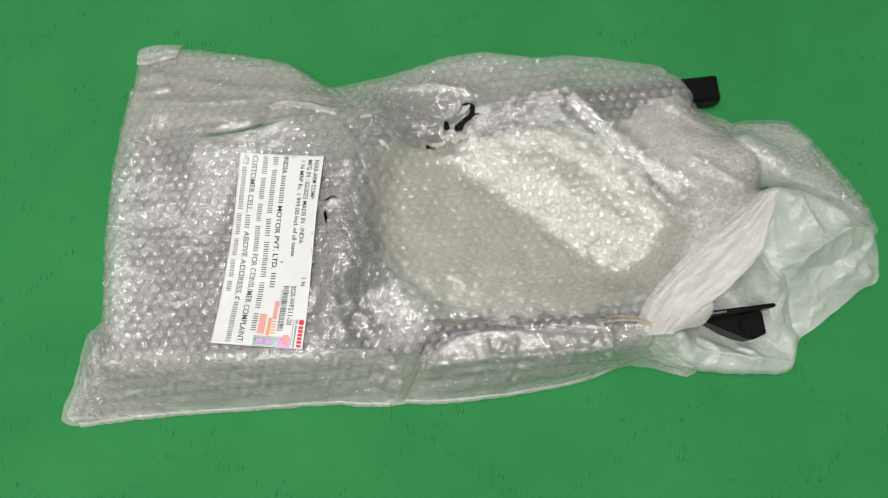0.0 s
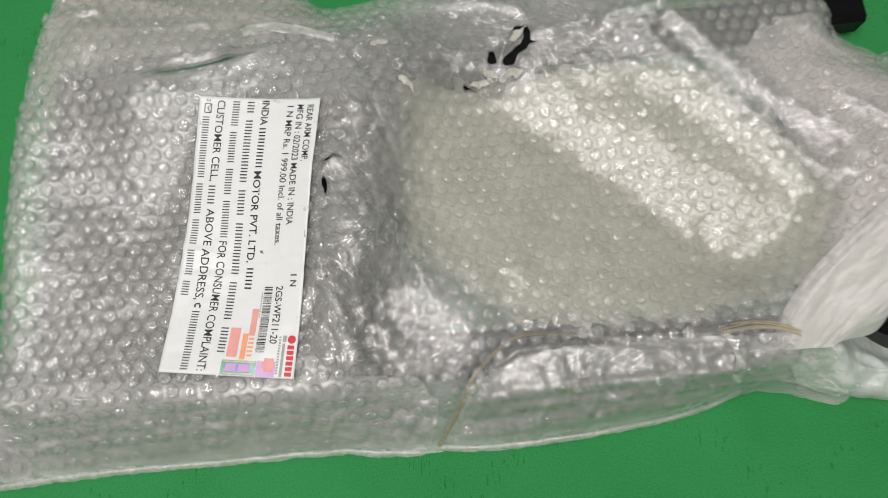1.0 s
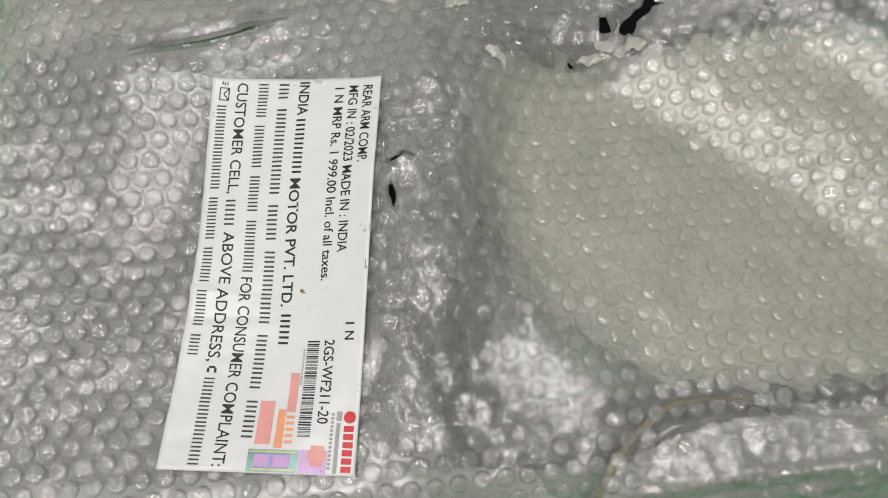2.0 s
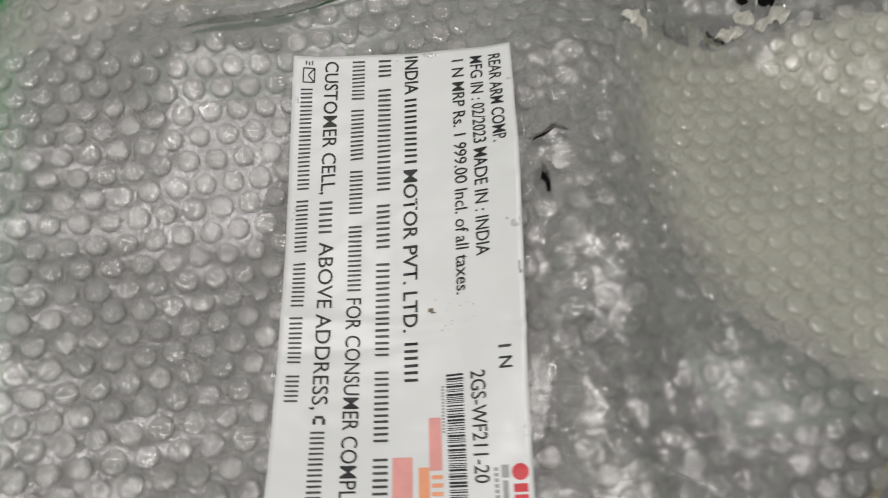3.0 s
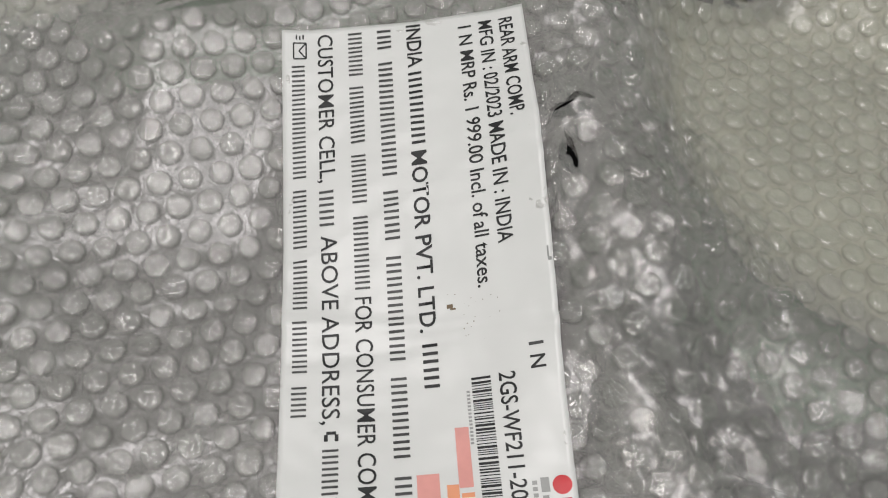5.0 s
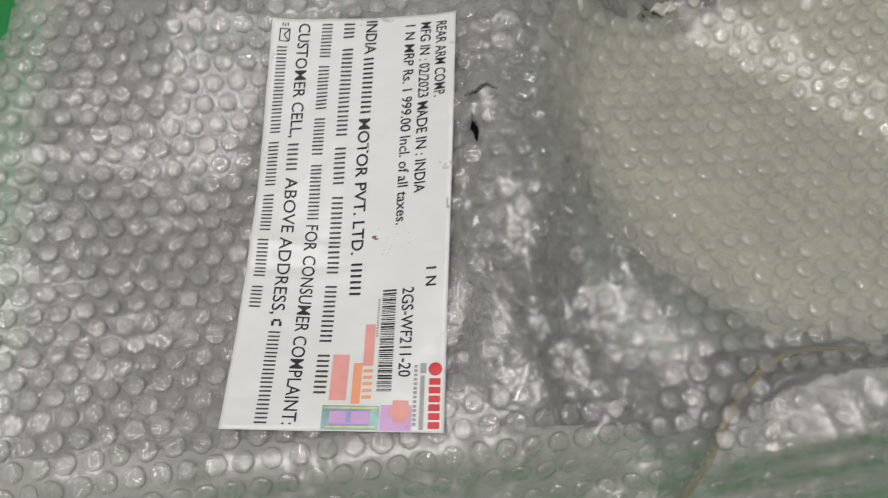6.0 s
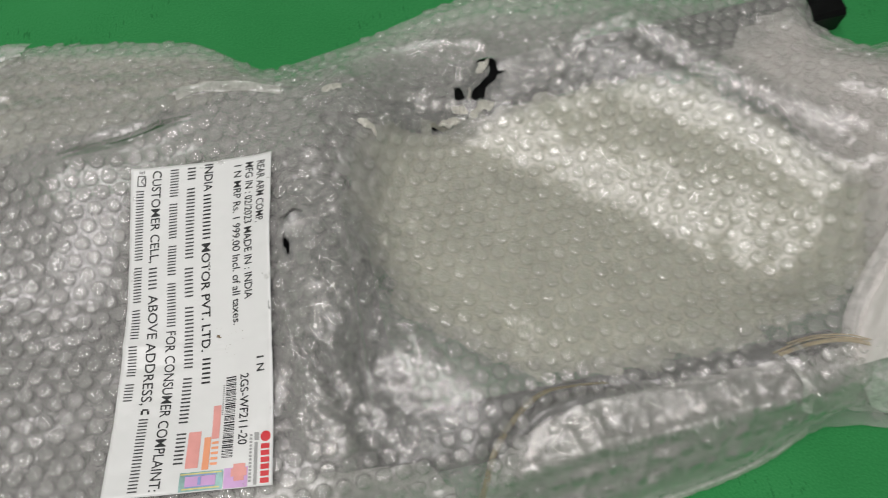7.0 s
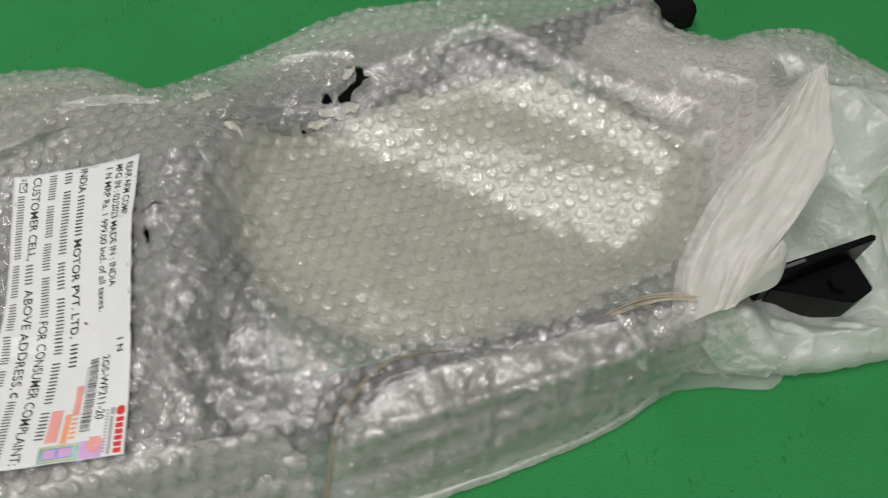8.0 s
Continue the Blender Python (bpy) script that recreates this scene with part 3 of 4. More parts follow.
FRONT_CREASED = [(.0, .110), (.006, .128), (.030, .156), (.085, .163), (.155, .162), (.195, .150), (.190, .134), (.140, .117), (.085, .109), (.030, .104)]
TEAR_CREASED = [(-.060, .348), (.0, .339), (.030, .336), (.070, .356), (.115, .378), (.095, .402), (.040, .408), (-.030, .398), (-.068, .376)]
RIDGE_CREASED = [(.140, .384), (.168, .350), (.204, .316), (.246, .278), (.262, .290), (.222, .332), (.186, .368), (.160, .398)]
CRUSHED = [(-.089, .298), (-.060, .306), (-.034, .280), (-.040, .232), (-.006, .192), (.012, .170), (-.030, .150), (-.078, .152), (-.100, .176)]
wrap.bubbles("bubble_relief", parcel, BUBBLE, 94.0, SKIP + [(CRUSHED, 0.0), (FRONT_CREASED, 0.0)], margin=0.006, label="round clear air bubbles of the film", single=(-.16, .25, 300), only=PROUD)
wrap.bubbles("bubble_relief", parcel, BUBBLE_FLAT, 94.0, SKIP + [(PROUD, 0.0), (MILKY_RIM, 0.0), (CRUSHED, 0.0), (FRONT_CREASED, 0.0), (TEAR_CREASED, 0.0), (RIDGE_CREASED, 0.0)], margin=0.006, label="half-flattened clear air bubbles of the film", height=0.0019, weld=WELD_FLAT_SHADED, crush=0.14, seed=3, tilt=0.08)
wrap.bubbles("bubble_relief", parcel, BUBBLE_MILKY, 94.0, SKIP + [(PROUD, 0.0), (CRUSHED, 0.0), (TEAR_CREASED, 0.0), (RIDGE_CREASED, 0.0)], only=MILKY_RIM, label="slack air bubbles over the milky hollow", height=0.0019, weld=WELD_MILKY_SHADED, crush=0.10, seed=3, tilt=0.06)
for zone, full, bent in ((CRUSHED, 0.0021, 0.24), (FRONT_CREASED, 0.0017, 0.32), (TEAR_CREASED, 0.0012, 0.35), (RIDGE_CREASED, 0.0012, 0.2)):
    wrap.bubbles("bubble_relief", parcel, BUBBLE_CRUSHED, 94.0, SKIP, only=zone, label="crushed air bubbles of the creased film", height=full, weld=WELD_CRUSHED_SHADED, crush=bent, seed=3, tilt=0.15)
    wrap.sheet("creased_film", CREASED, parcel, "sharply creased ply of clear film", HOLES, drop=0.0005, area=rough_rim(zone, amount=0.004, seed=9))
wrap.sheet("second_film", SECOND, parcel, "", [TEAR_WIDE, TEAR_LOW, SLIT_WIDE, SLIT_DEEP, GAP], drop=0.0042, inset=0.007)
for grow, deep in ((1.0, 0.0046), (0.91, 0.0052), (1.08, 0.0058)):
    layer = rough_rim([(.09 + (x - .09) * grow, .262 + (y - .262) * grow) for x, y in MILKY_RIM], amount=0.010, seed=grow * 30)
    wrap.sheet("inner_film", INNER, parcel, "milky inner layer of wrapping", HOLES, drop=deep, inset=0.016, area=layer)
wrap.sheet("inner_film", INNER, parcel, "", [GAP], drop=0.0055, inset=0.006,
           area=rough_rim([(-.287, .380), (-.20, .386), (-.13, .392), (-.085, .398), (-.115, .424), (-.24, .452), (-.287, .455)], amount=0.003))
wrap.sheet("inner_film", INNER_GREY, parcel, "pale grey inner layer of wrapping", [GAP, SLIT_WIDE, SLIT_DEEP], drop=0.0049, inset=0.004,
           area=rough_rim([(-.335, .09), (-.26, .09), (-.12, .098), (-.03, .098), (-.03, .132), (-.060, .146), (-.070, .190), (-.080, .215), (-.052, .235), (-.030, .300), (-.020, .345), (-.015, .372), (-.08, .40), (-.12, .43), (-.29, .462), (-.30, .2)], amount=0.004, seed=12))
wrap.sheet("inner_film", INNER, parcel, "", [GAP], drop=0.0061, inset=0.005,
           area=rough_rim([(-.292, .355), (-.22, .362), (-.13, .372), (-.08, .392), (-.115, .422), (-.24, .450), (-.292, .455)], amount=0.004, seed=14))
wrap.sheet("inner_film", INNER_GREY, parcel, "", [TEAR_WIDE, TEAR_LOW], drop=0.0055, inset=0.006,
           area=rough_rim([(-.08, .398), (-.025, .362), (.04, .350), (.105, .372), (.13, .40), (.17, .43), (.06, .446), (-.02, .426)], amount=0.005, seed=16))
wrap.sheet("inner_film", FRONT_LAYER, parcel, "", (), drop=0.0064, inset=0.003,
           area=rough_rim([(-.342, .088), (-.27, .089), (-.12, .098), (-.025, .096), (-.015, .125), (-.03, .146), (-.16, .150), (-.27, .150), (-.318, .165)], amount=0.003, seed=18))
LINER = [(.196, .348), (.222, .372), (.255, .380), (.322, .366), (.342, .292), (.312, .268), (.270, .224), (.236, .190), (.214, .186), (.232, .226), (.248, .262), (.230, .300)]
for grow, deep in ((0.88, 0.0052), (0.98, 0.0058), (1.07, 0.0064)):
    wrap.sheet("foam_liner", FOAM_PINK, parcel, "pinkish foam liner under the film", (), drop=deep, inset=0.004,
               area=rough_rim([(.28 + (x - .28) * grow, .285 + (y - .285) * grow) for x, y in LINER], amount=0.008, seed=grow * 20))
wrap.sheet("foam_liner", FOAM, parcel, "", (), drop=0.0072, inset=0.006,
           area=rough_rim([(.28 + (x - .28) * 0.92, .285 + (y - .285) * 0.92) for x, y in LINER], amount=0.006, seed=31))
wrap.sheet("doubled_film", FRONT_LAYER, parcel, "crumpled double layer of film", (), drop=0.0050, inset=0.003,
           area=rough_rim([(-.018, .101), (.06, .101), (.12, .108), (.19, .129), (.215, .136), (.205, .163), (.12, .163), (.05, .160), (.004, .142)], amount=0.003, seed=3))


def flat_polygon(poly, z):
    bm = bmesh.new()
    f = bm.faces.new([bm.verts.new((x, y, z)) for x, y in poly])
    bmesh.ops.triangulate(bm, faces=[f])
    return bm


part("bottom_film", flat_polygon(OUTLINE, 0.0022), FILM, parcel, "under layer of film on the carpet")

# the loose end: bubble lobe, foam sheet, turned-over foam strip
LOBE = rough_rim([(.300, .345), (.321, .373), (.350, .374), (.381, .372), (.402, .347), (.423, .318), (.447, .281), (.457, .250), (.440, .246),
                  (.418, .262), (.385, .280), (.352, .292), (.318, .300)], seed=4)
lobe = Drape(LOBE, [(0.016, [(.318, .335, .045), (.345, .315, .045), (.39, .30, .032), (.425, .275, .024)]), (0.014, [(.345, .355, .020), (.385, .345, .018)])], 6.0, 0.004, 0.00125)
lobe.rumple(0.0018, 34, 5.2)
lobe.crease([(.355, .30), (.40, .285), (.44, .262)], 0.008, 0.006)
lobe.crease([(.40, .34), (.425, .29), (.445, .275)], -0.003, 0.004)
lobe.sheet("end_film", FILM, parcel, "loose lobe of bubble film at the end")
lobe.bubbles("end_bubble_relief", parcel, BUBBLE_FLAT, 22.0, margin=0.004, seed=5, height=0.0020, weld=WELD_FLAT_SHADED, crush=0.14)
lobe.sheet("end_liner", FOAM, parcel, "", drop=0.005, inset=0.003)

SHEET = rough_rim([(.200, .160), (.206, .140), (.225, .131), (.245, .128), (.262, .121), (.293, .118), (.347, .116), (.357, .128), (.361, .150), (.378, .158), (.405, .178), (.431, .198), (.449, .203),
                   (.451, .247), (.425, .262), (.37, .296), (.322, .290), (.300, .262), (.265, .225), (.235, .185)], seed=7)
tail = Drape(SHEET, [(0.014, [(.335, .200, .040), (.347, .217, .050), (.372, .232, .046), (.398, .247, .040), (.43, .25, .026)]),
                     (0.016, [(.300, .262, .060), (.335, .278, .058), (.366, .274, .048), (.40, .262, .040)]),
                     (0.010, [(.255, .132, .020), (.30, .127, .020), (.345, .126, .018), (.351, .15, .016)]),
                     (0.010, [(.238, .150, .045), (.25, .135, .030)]),
                     (0.010, [(.395, .205, .020), (.43, .212, .018)]),
                     (0.012, [(.318, .205, .030), (.330, .188, .034), (.338, .165, .026)])], 14.0, 0.004, 0.00125,
             [(.30, .16, .025, 40.0), (.37, .175, .02, 40.0), (.306, .200, .018, 90.0)])
tail.rumple(0.0022, 30, 1.7)
tail.rumple(0.0011, 60, 6.3)
tail.rumple(0.0005, 130, 2.2)
tail.crease([(.338, .213), (.352, .190), (.361, .156)], -0.012, 0.008, True)
tail.crease([(.336, .212), (.347, .2165), (.40, .2475), (.43, .252)], 0.010, 0.006, True)
tail.crease([(.330, .200), (.318, .222), (.305, .236)], 0.008, 0.005, True)
tail.crease([(.352, .214), (.372, .252), (.362, .274)], 0.005, 0.004, True)
tail.crease([(.40, .205), (.425, .225), (.44, .24)], 0.004, 0.005, True)
tail.crease([(.262, .140), (.30, .134), (.350, .126)], 0.006, 0.004, True)
tail.crease([(.312, .148), (.330, .150), (.342, .138)], -0.006, 0.005, True)
tail.crease([(.338, .21), (.39, .217), (.43, .236)], -0.007, 0.009, True)
tail.crease([(.352, .214), (.368, .228), (.375, .246)], 0.006, 0.006, True)
tail.crease([(.318, .232), (.324, .210), (.330, .200)], 0.007, 0.007, True)
tail.crease([(.330, .25), (.334, .222)], 0.004, 0.008, True)
tail.crease([(.262, .150), (.29, .139), (.31, .128)], 0.004, 0.004)
tail.crease([(.30, .143), (.312, .138), (.318, .128)], 0.004, 0.003)
crush = random.Random(8)
for _ in range(46):
    x, y, a, l = crush.uniform(.22, .445), crush.uniform(.125, .29), crush.uniform(0, 3.14), crush.uniform(.008, .024)
    tail.crease([(x, y), (x + l * math.cos(a), y + l * math.sin(a)), (x + 1.7 * l * math.cos(a + .6), y + 1.7 * l * math.sin(a + .6))], crush.choice((-.0026, -.0018, .002, .003)), 0.0045, True)
tail.sheet("foam_sheet", FOAM, parcel, "crumpled milky foam sheet at the open end")


def lofted(rail_a, rail_b, bulge, n=70, m=22, rumple=0.0012, seed=0.0):
    """A soft strip between two rails, arched by bulge, with fine creases along it."""
    def along(rail, t):
        k = t * (len(rail) - 1)
        i = min(int(k), len(rail) - 2)
        f = k - i
        p = [Vector(rail[max(0, min(len(rail) - 1, j))]) for j in (i - 1, i, i + 1, i + 2)]
        return 0.5 * (2 * p[1] + (p[2] - p[0]) * f + (2 * p[0] - 5 * p[1] + 4 * p[2] - p[3]) * f * f + (3 * p[1] - p[0] - 3 * p[2] + p[3]) * f ** 3)
    verts, faces = [], []
    for i in range(n + 1):
        a, b = along(rail_a, i / n), along(rail_b, i / n)
        for j in range(m + 1):
            s = j / m
            p = a.lerp(b, s)
            w = noise.noise((i * 0.05, j * 0.22, seed)) + 0.5 * noise.noise((i * 0.16, j * 0.4, seed + 4))
            p.z += bulge * math.sin(math.pi * s) ** 0.8 + rumple * w
            verts.append(p)
    for i in range(n):
        for j in range(m):
            k = i * (m + 1) + j
            faces.append((k, k + 1, k + m + 2, k + m + 1))
    return mesh_from("strip", verts, faces)


STRIP_FAR = [(.324, .276, .090), (.311, .246, .094), (.300, .218, .092), (.272, .190, .087), (.246, .170, .078), (.226, .152, .062)]
STRIP_NEAR = [(.312, .273, .088), (.284, .248, .082), (.262, .230, .077), (.236, .207, .071), (.211, .180, .064), (.199, .152, .050)]
strip = lofted(STRIP_FAR, STRIP_NEAR, 0.004, 110, 30, 0.0024, 2.0)
facet = lofted([(x + .002, y - .001, z + .001) for x, y, z in STRIP_NEAR], [(x - (.003, .005, .006, .007, .006, .004)[k], y + .003, z - .005) for k, (x, y, z) in enumerate(STRIP_NEAR)], 0.0015, 90, 12, 0.0022, 14.0)
part_mesh("strip_underside", facet, FOAM_PINK, parcel, "pinkish translucent underside of the foam strip")
part_mesh("turned_strip", strip, FOAM_FOLD, parcel, "cream foam strip turned over at the mouth")
lower = lofted([(.2245, .1525, .063), (.235, .156, .062), (.254, .160, .060), (.262, .170, .066)], [(.236, .174, .074), (.243, .172, .076), (.250, .173, .077), (.258, .178, .080)], 0.003, 30, 12, 0.002, 5.0)
part_mesh("crumpled_strip_end", lower, FOAM_FOLD, parcel)
lip = lofted([(.200, .157, .052), (.212, .140, .034), (.226, .130, .016), (.250, .122, .010)], [(.222, .160, .064), (.234, .150, .050), (.246, .140, .034), (.262, .128, .020)], 0.003, 60, 22, 0.0042, 8.0)
part_mesh("film_gusset", lip, FRONT_LAYER, parcel, "pleated clear film below the strip")
TAPE_LINES = (((.158, .1655), (.176, .1690), (.192, .1680), (.208, .1630)), ((.160, .1640), (.180, .1665), (.196, .1650), (.208, .1605)), ((.166, .1690), (.182, .1702), (.198, .1675), (.209, .1625)))
for k, line in enumerate(TAPE_LINES):
    heights = [float(wrap.at([x], [y])[0]) + 0.0030 + 0.0006 * k for x, y in line]
    wide = (0.0005, 0.0011, 0.0004)[k]
    strand = lofted([(x, y + wide, z) for (x, y), z in zip(line, heights)], [(x, y - wide, z) for (x, y), z in zip(line, heights)], 0.0004, 30, 4, 0.0005, 3.0 + k)
    part_mesh("tape_strand", strand, TAPE, parcel, "thin tan strand of torn tape")

SOILED = film("soiled_film_fold", (0.36, 0.31, 0.20), 0.55, 0.3, 0.3, 200, gain=0.5)
WHITE_FOLD = film("doubled_film_fold", (0.90, 0.89, 0.86), 0.50, 0.2, 0.4, 220, 0.3, 1.6, 1.2, 0.26, 0.3, 0.3)
FOLD_LINES = (((-.019, .1005), (-.010, .115), (-.003, .1276), (.0024, .1396), (.0095, .149), (.0167, .1563), (.0270, .1640), (.0383, .1686), (.0541, .1694), (.0700, .1680)),
              ((.1640, .1640), (.1668, .1560), (.1690, .1450), (.1705, .1340)))
for line, wide, mat, label in zip(FOLD_LINES, (0.0013, 0.0024), (SOILED, WHITE_FOLD), ("soiled brownish fold of the film", "white pinched fold of the film")):
    heights = [float(wrap.at([x], [y])[0]) + 0.0018 for x, y in line]
    strip = lofted([(x - wide, y + wide * 0.6, z) for (x, y), z in zip(line, heights)], [(x + wide, y - wide * 0.6, z) for (x, y), z in zip(line, heights)], 0.0006, 60, 5, 0.0007, 5.0)
    part_mesh("pinched_fold", strip, mat, parcel, label)


def edge_band(name, line, wide, mat, label):
    """A heat-sealed rim along the carpet: a narrow wavy double-skin band."""
    verts, faces = [], []
    pts = []
    for (ax, ay), (bx, by) in zip(line, line[1:]):
        n = max(2, int(math.hypot(bx - ax, by - ay) / 0.003))
        pts += [(ax + (bx - ax) * i / n, ay + (by - ay) * i / n) for i in range(n)]
    for i, (x, y) in enumerate(pts):
        for j in range(5):
            s = j / 4
            verts.append((x + 0.0006 * noise.noise((x * 200, s, 1)), y + wide * (s - 0.35) + 0.0009 * noise.noise((x * 160, s * 2, 4)),
                          0.0042 + 0.0045 * math.sin(s * 2.2) + 0.0009 * noise.noise((x * 240, s * 3, 7))))
    for i in range(len(pts) - 1):
        for j in range(4):
            k = i * 5 + j
            faces.append((k, k + 5, k + 6, k + 1))
    return part_mesh(name, mesh_from(name, verts, faces), mat, parcel, label)


FLAKE = film("torn_film_flake", (0.88, 0.85, 0.77), 0.70, 0.35, 0.4, 220, 0.3, 1.5, 0.9, 0.15, 0.3)
FOLDED = film("doubled_corner_film", (0.92, 0.91, 0.89), 0.38, 0.2, 0.6, 170, 0.25, 1.6, 1.2, 0.24, 0.4, 0.3)
SEAL = film("sealed_film_rim", (0.92, 0.91, 0.86), 0.42, 0.2, 0.35, 240)
edge_band("sealed_edge", [(-.325, .0835), (-.300, .0862), (-.273, .0892), (-.225, .0926), (-.166, .0952), (-.112, .0982), (-.080, .0992), (-.058, .0968), (-.028, .0957)], 0.0042, SEAL, "whitish sealed rim of the film")
edge_band("sealed_edge", [(-.019, .0990), (.007, .0972), (.039, .0988), (.0825, .1032), (.137, .1112), (.164, .1182), (.189, .1282)], 0.0042, SEAL, "whitish sealed rim of the film")

# curled flakes of film round the tear
FLAKES = ((.0410, .3495, .018, .0055, .0040, 18), (.0270, .3500, .010, .0045, .0035, -8), (.0195, .3435, .014, .0045, .0030, 8),
          (.0470, .3785, .014, .0060, .002, 42), (.0345, .3590, .008, .0030, .004, 70), (-.031, .337, .013, .0055, .004, -35), (-.048, .366, .012, .0040, .004, 10))
for k, (x, y, lx, ly, up, turn) in enumerate(FLAKES):
    ca, sa = math.cos(radians(turn)), math.sin(radians(turn))
    verts, faces = [], []
    for i in range(25):
        s = i / 24
        half = (1 - abs(2 * s - 1) ** 2.2) ** 0.5 * (0.75 + 0.6 * noise.noise((s * 5.0, k * 3.1, 0)) + 0.25 * noise.noise((s * 16.0, k * 2.3, 5)))
        shift = 0.35 * noise.noise((s * 3.0, k * 1.7, 9))
        for j in range(9):
            a, b = (s - 0.5) * lx, ((j / 8 - 0.5) * half + shift) * ly
            wx, wy = x + a * ca - b * sa, y + a * sa + b * ca
            fold = 0.0016 * noise.noise((s * 6, j * 0.25, k)) + 0.0008 * noise.noise((s * 17, j * 0.6, k + 3))
            verts.append((wx, wy, float(wrap.at([wx], [wy])[0]) + 0.0022 + up * (j / 8) ** 2 * (0.5 + s * (1 - s) * 2) + fold))
    for i in range(24):
        for j in range(8):
            q = i * 9 + j
            faces.append((q, q + 1, q + 10, q + 9))
    part_mesh("torn_flake", mesh_from("torn_flake", verts, faces), FLAKE, parcel, "curled cream flake of torn film")

# the free edge of the folded film beside the gap
FOLD = [(-.139, .378), (-.133, .3815), (-.124, .3835), (-.100, .3795), (-.076, .371)]
verts, faces, pts = [], [], []
for (ax, ay), (bx, by) in zip(FOLD, FOLD[1:]):
    pts += [(ax + (bx - ax) * i / 12, ay + (by - ay) * i / 12) for i in range(12)]
for i, (x, y) in enumerate(pts):
    top = math.sin(math.pi * min(1, (i + 1) / len(pts) * 1.1)) ** 0.5 if i + 1 < len(pts) * 0.9 else 0.3
    for j in range(6):
        s = j / 5
        wy = y - 0.004 + 0.0045 * s
        verts.append((x, wy, float(wrap.at([x], [wy])[0]) + 0.001 + 0.0038 * s * s * top + 0.0006 * noise.noise((x * 150, s, 2))))
for i in range(len(pts) - 1):
    for j in range(5):
        k = i * 6 + j
        faces.append((k, k + 6, k + 7, k + 1))
part_mesh("folded_film_edge", mesh_from("folded_film_edge", verts, faces), SEAL, parcel, "raised white fold of the film")

# the corner of the bag folded over on itself
corner = lofted([(-.283, .4400, .0285), (-.272, .4385, .0310), (-.256, .4415, .0325), (-.243, .4455, .0310)], [(-.285, .4600, .0190), (-.272, .4630, .0215), (-.256, .4640, .0215), (-.2405, .4640, .0190)], 0.002, 40, 20, 0.0018, 11.0)
part_mesh("folded_corner", corner, FOLDED, parcel, "whitish corner of film folded over")

# ---- the black swing arm inside ----
arm = tagged(new("swing_arm"), "black enamelled steel motorcycle swing arm inside bubble film", "swing arm")


def tube(ax, ay, bx, by, wide, z0, z1, wall=0.003):
    """A hollow square tube lying level from a to b, with rounded edges."""
    length = math.hypot(bx - ax, by - ay)
    bm = bmesh.new()
    w, c = wide / 2, 0.003
    ring = [(-w + c, z0), (w - c, z0), (w, z0 + c), (w, z1 - c), (w - c, z1), (-w + c, z1), (-w, z1 - c), (-w, z0 + c)]
    core = [(s * (w - wall) / w, z0 + wall + (z - z0) * (z1 - z0 - 2 * wall) / (z1 - z0)) for s, z in ring]
    loops = [[bm.verts.new((x, s, z)) for s, z in pts] for x, pts in ((0, ring), (length, ring), (length, core), (length - 0.06, core))]
    for a, b in zip(loops, loops[1:]):
        for k in range(8):
            bm.faces.new((a[k], a[(k + 1) % 8], b[(k + 1) % 8], b[k]))
    bm.faces.new(loops[-1])
    bm.faces.new(loops[0])
    bmesh.ops.recalc_face_normals(bm, faces=bm.faces[:])
    bm.transform(pose(ax, ay, 0, 0, 0, math.degrees(math.atan2(by - ay, bx - ax))))
    return bm


part("side_arm", tube(-.06, .370, .3020, .4015, .027, 0.0045, 0.0265), BLACK, arm)
part("side_arm", tube(-.24, .155, .205, .162, .030, 0.0045, 0.038), BLACK, arm)
part("pivot_housing", slab(-.25, -.06, .155, .340, 0.0045, 0.030, 0.012), BLACK, arm)
part("cross_brace", slab(-.090, -.054, .165, .335, 0.020, 0.058, 0.008), BLACK, arm)
pt = bmesh.new()
bmesh.ops.create_cone(pt, cap_ends=True, segments=24, radius1=0.017, radius2=0.017, depth=0.21, matrix=pose(-.262, .26, .0215, 90, 0, 0))
part("pivot_tube", pt, BLACK, arm, smooth=True)
# Added black blocks, not known parts of the arm: they darken the tear openings.
backing = slab(.024, .064, .352, .394, 0.006, 0.0275, 0.003)
part("dark_backing", backing, BLACK, arm)
part("dark_backing", slab(.024, .052, .346, .368, 0.006, 0.024, 0.003), BLACK, arm)
part("dark_backing", slab(.000, .022, .330, .364, 0.006, 0.021, 0.003), BLACK, arm)


def prism(pts, z0, z1, bevel=0.001):
    bm = bmesh.new()
    low = [bm.verts.new((x, y, z0)) for x, y in pts]
    high = [bm.verts.new((x, y, z1)) for x, y in pts]
    n = len(pts)
    bm.faces.new(low[::-1])
    bm.faces.new(high)
    for k in range(n):
        bm.faces.new((low[k], low[(k + 1) % n], high[(k + 1) % n], high[k]))
    bmesh.ops.recalc_face_normals(bm, faces=bm.faces[:])
    bmesh.ops.bevel(bm, geom=bm.edges[:], offset=bevel, segments=2, affect="EDGES")
    return bm


part("gusset_plate", prism([(-.052, .335), (-.052, .165), (-.026, .150), (-.024, .166), (-.040, .215), (-.044, .30)], 0.012, 0.040, 0.002), BLACK, arm)
part("axle_block", prism([(.262, .1665), (.318, .1745), (.3205, .153), (.3065, .1475), (.300, .149)], 0.006, 0.036), BLACK, arm)
part("axle_plate", prism([(.255, .1655), (.324, .1755), (.3235, .179), (.290, .1755), (.255, .1720)], 0.020, 0.056), BLACK, arm)
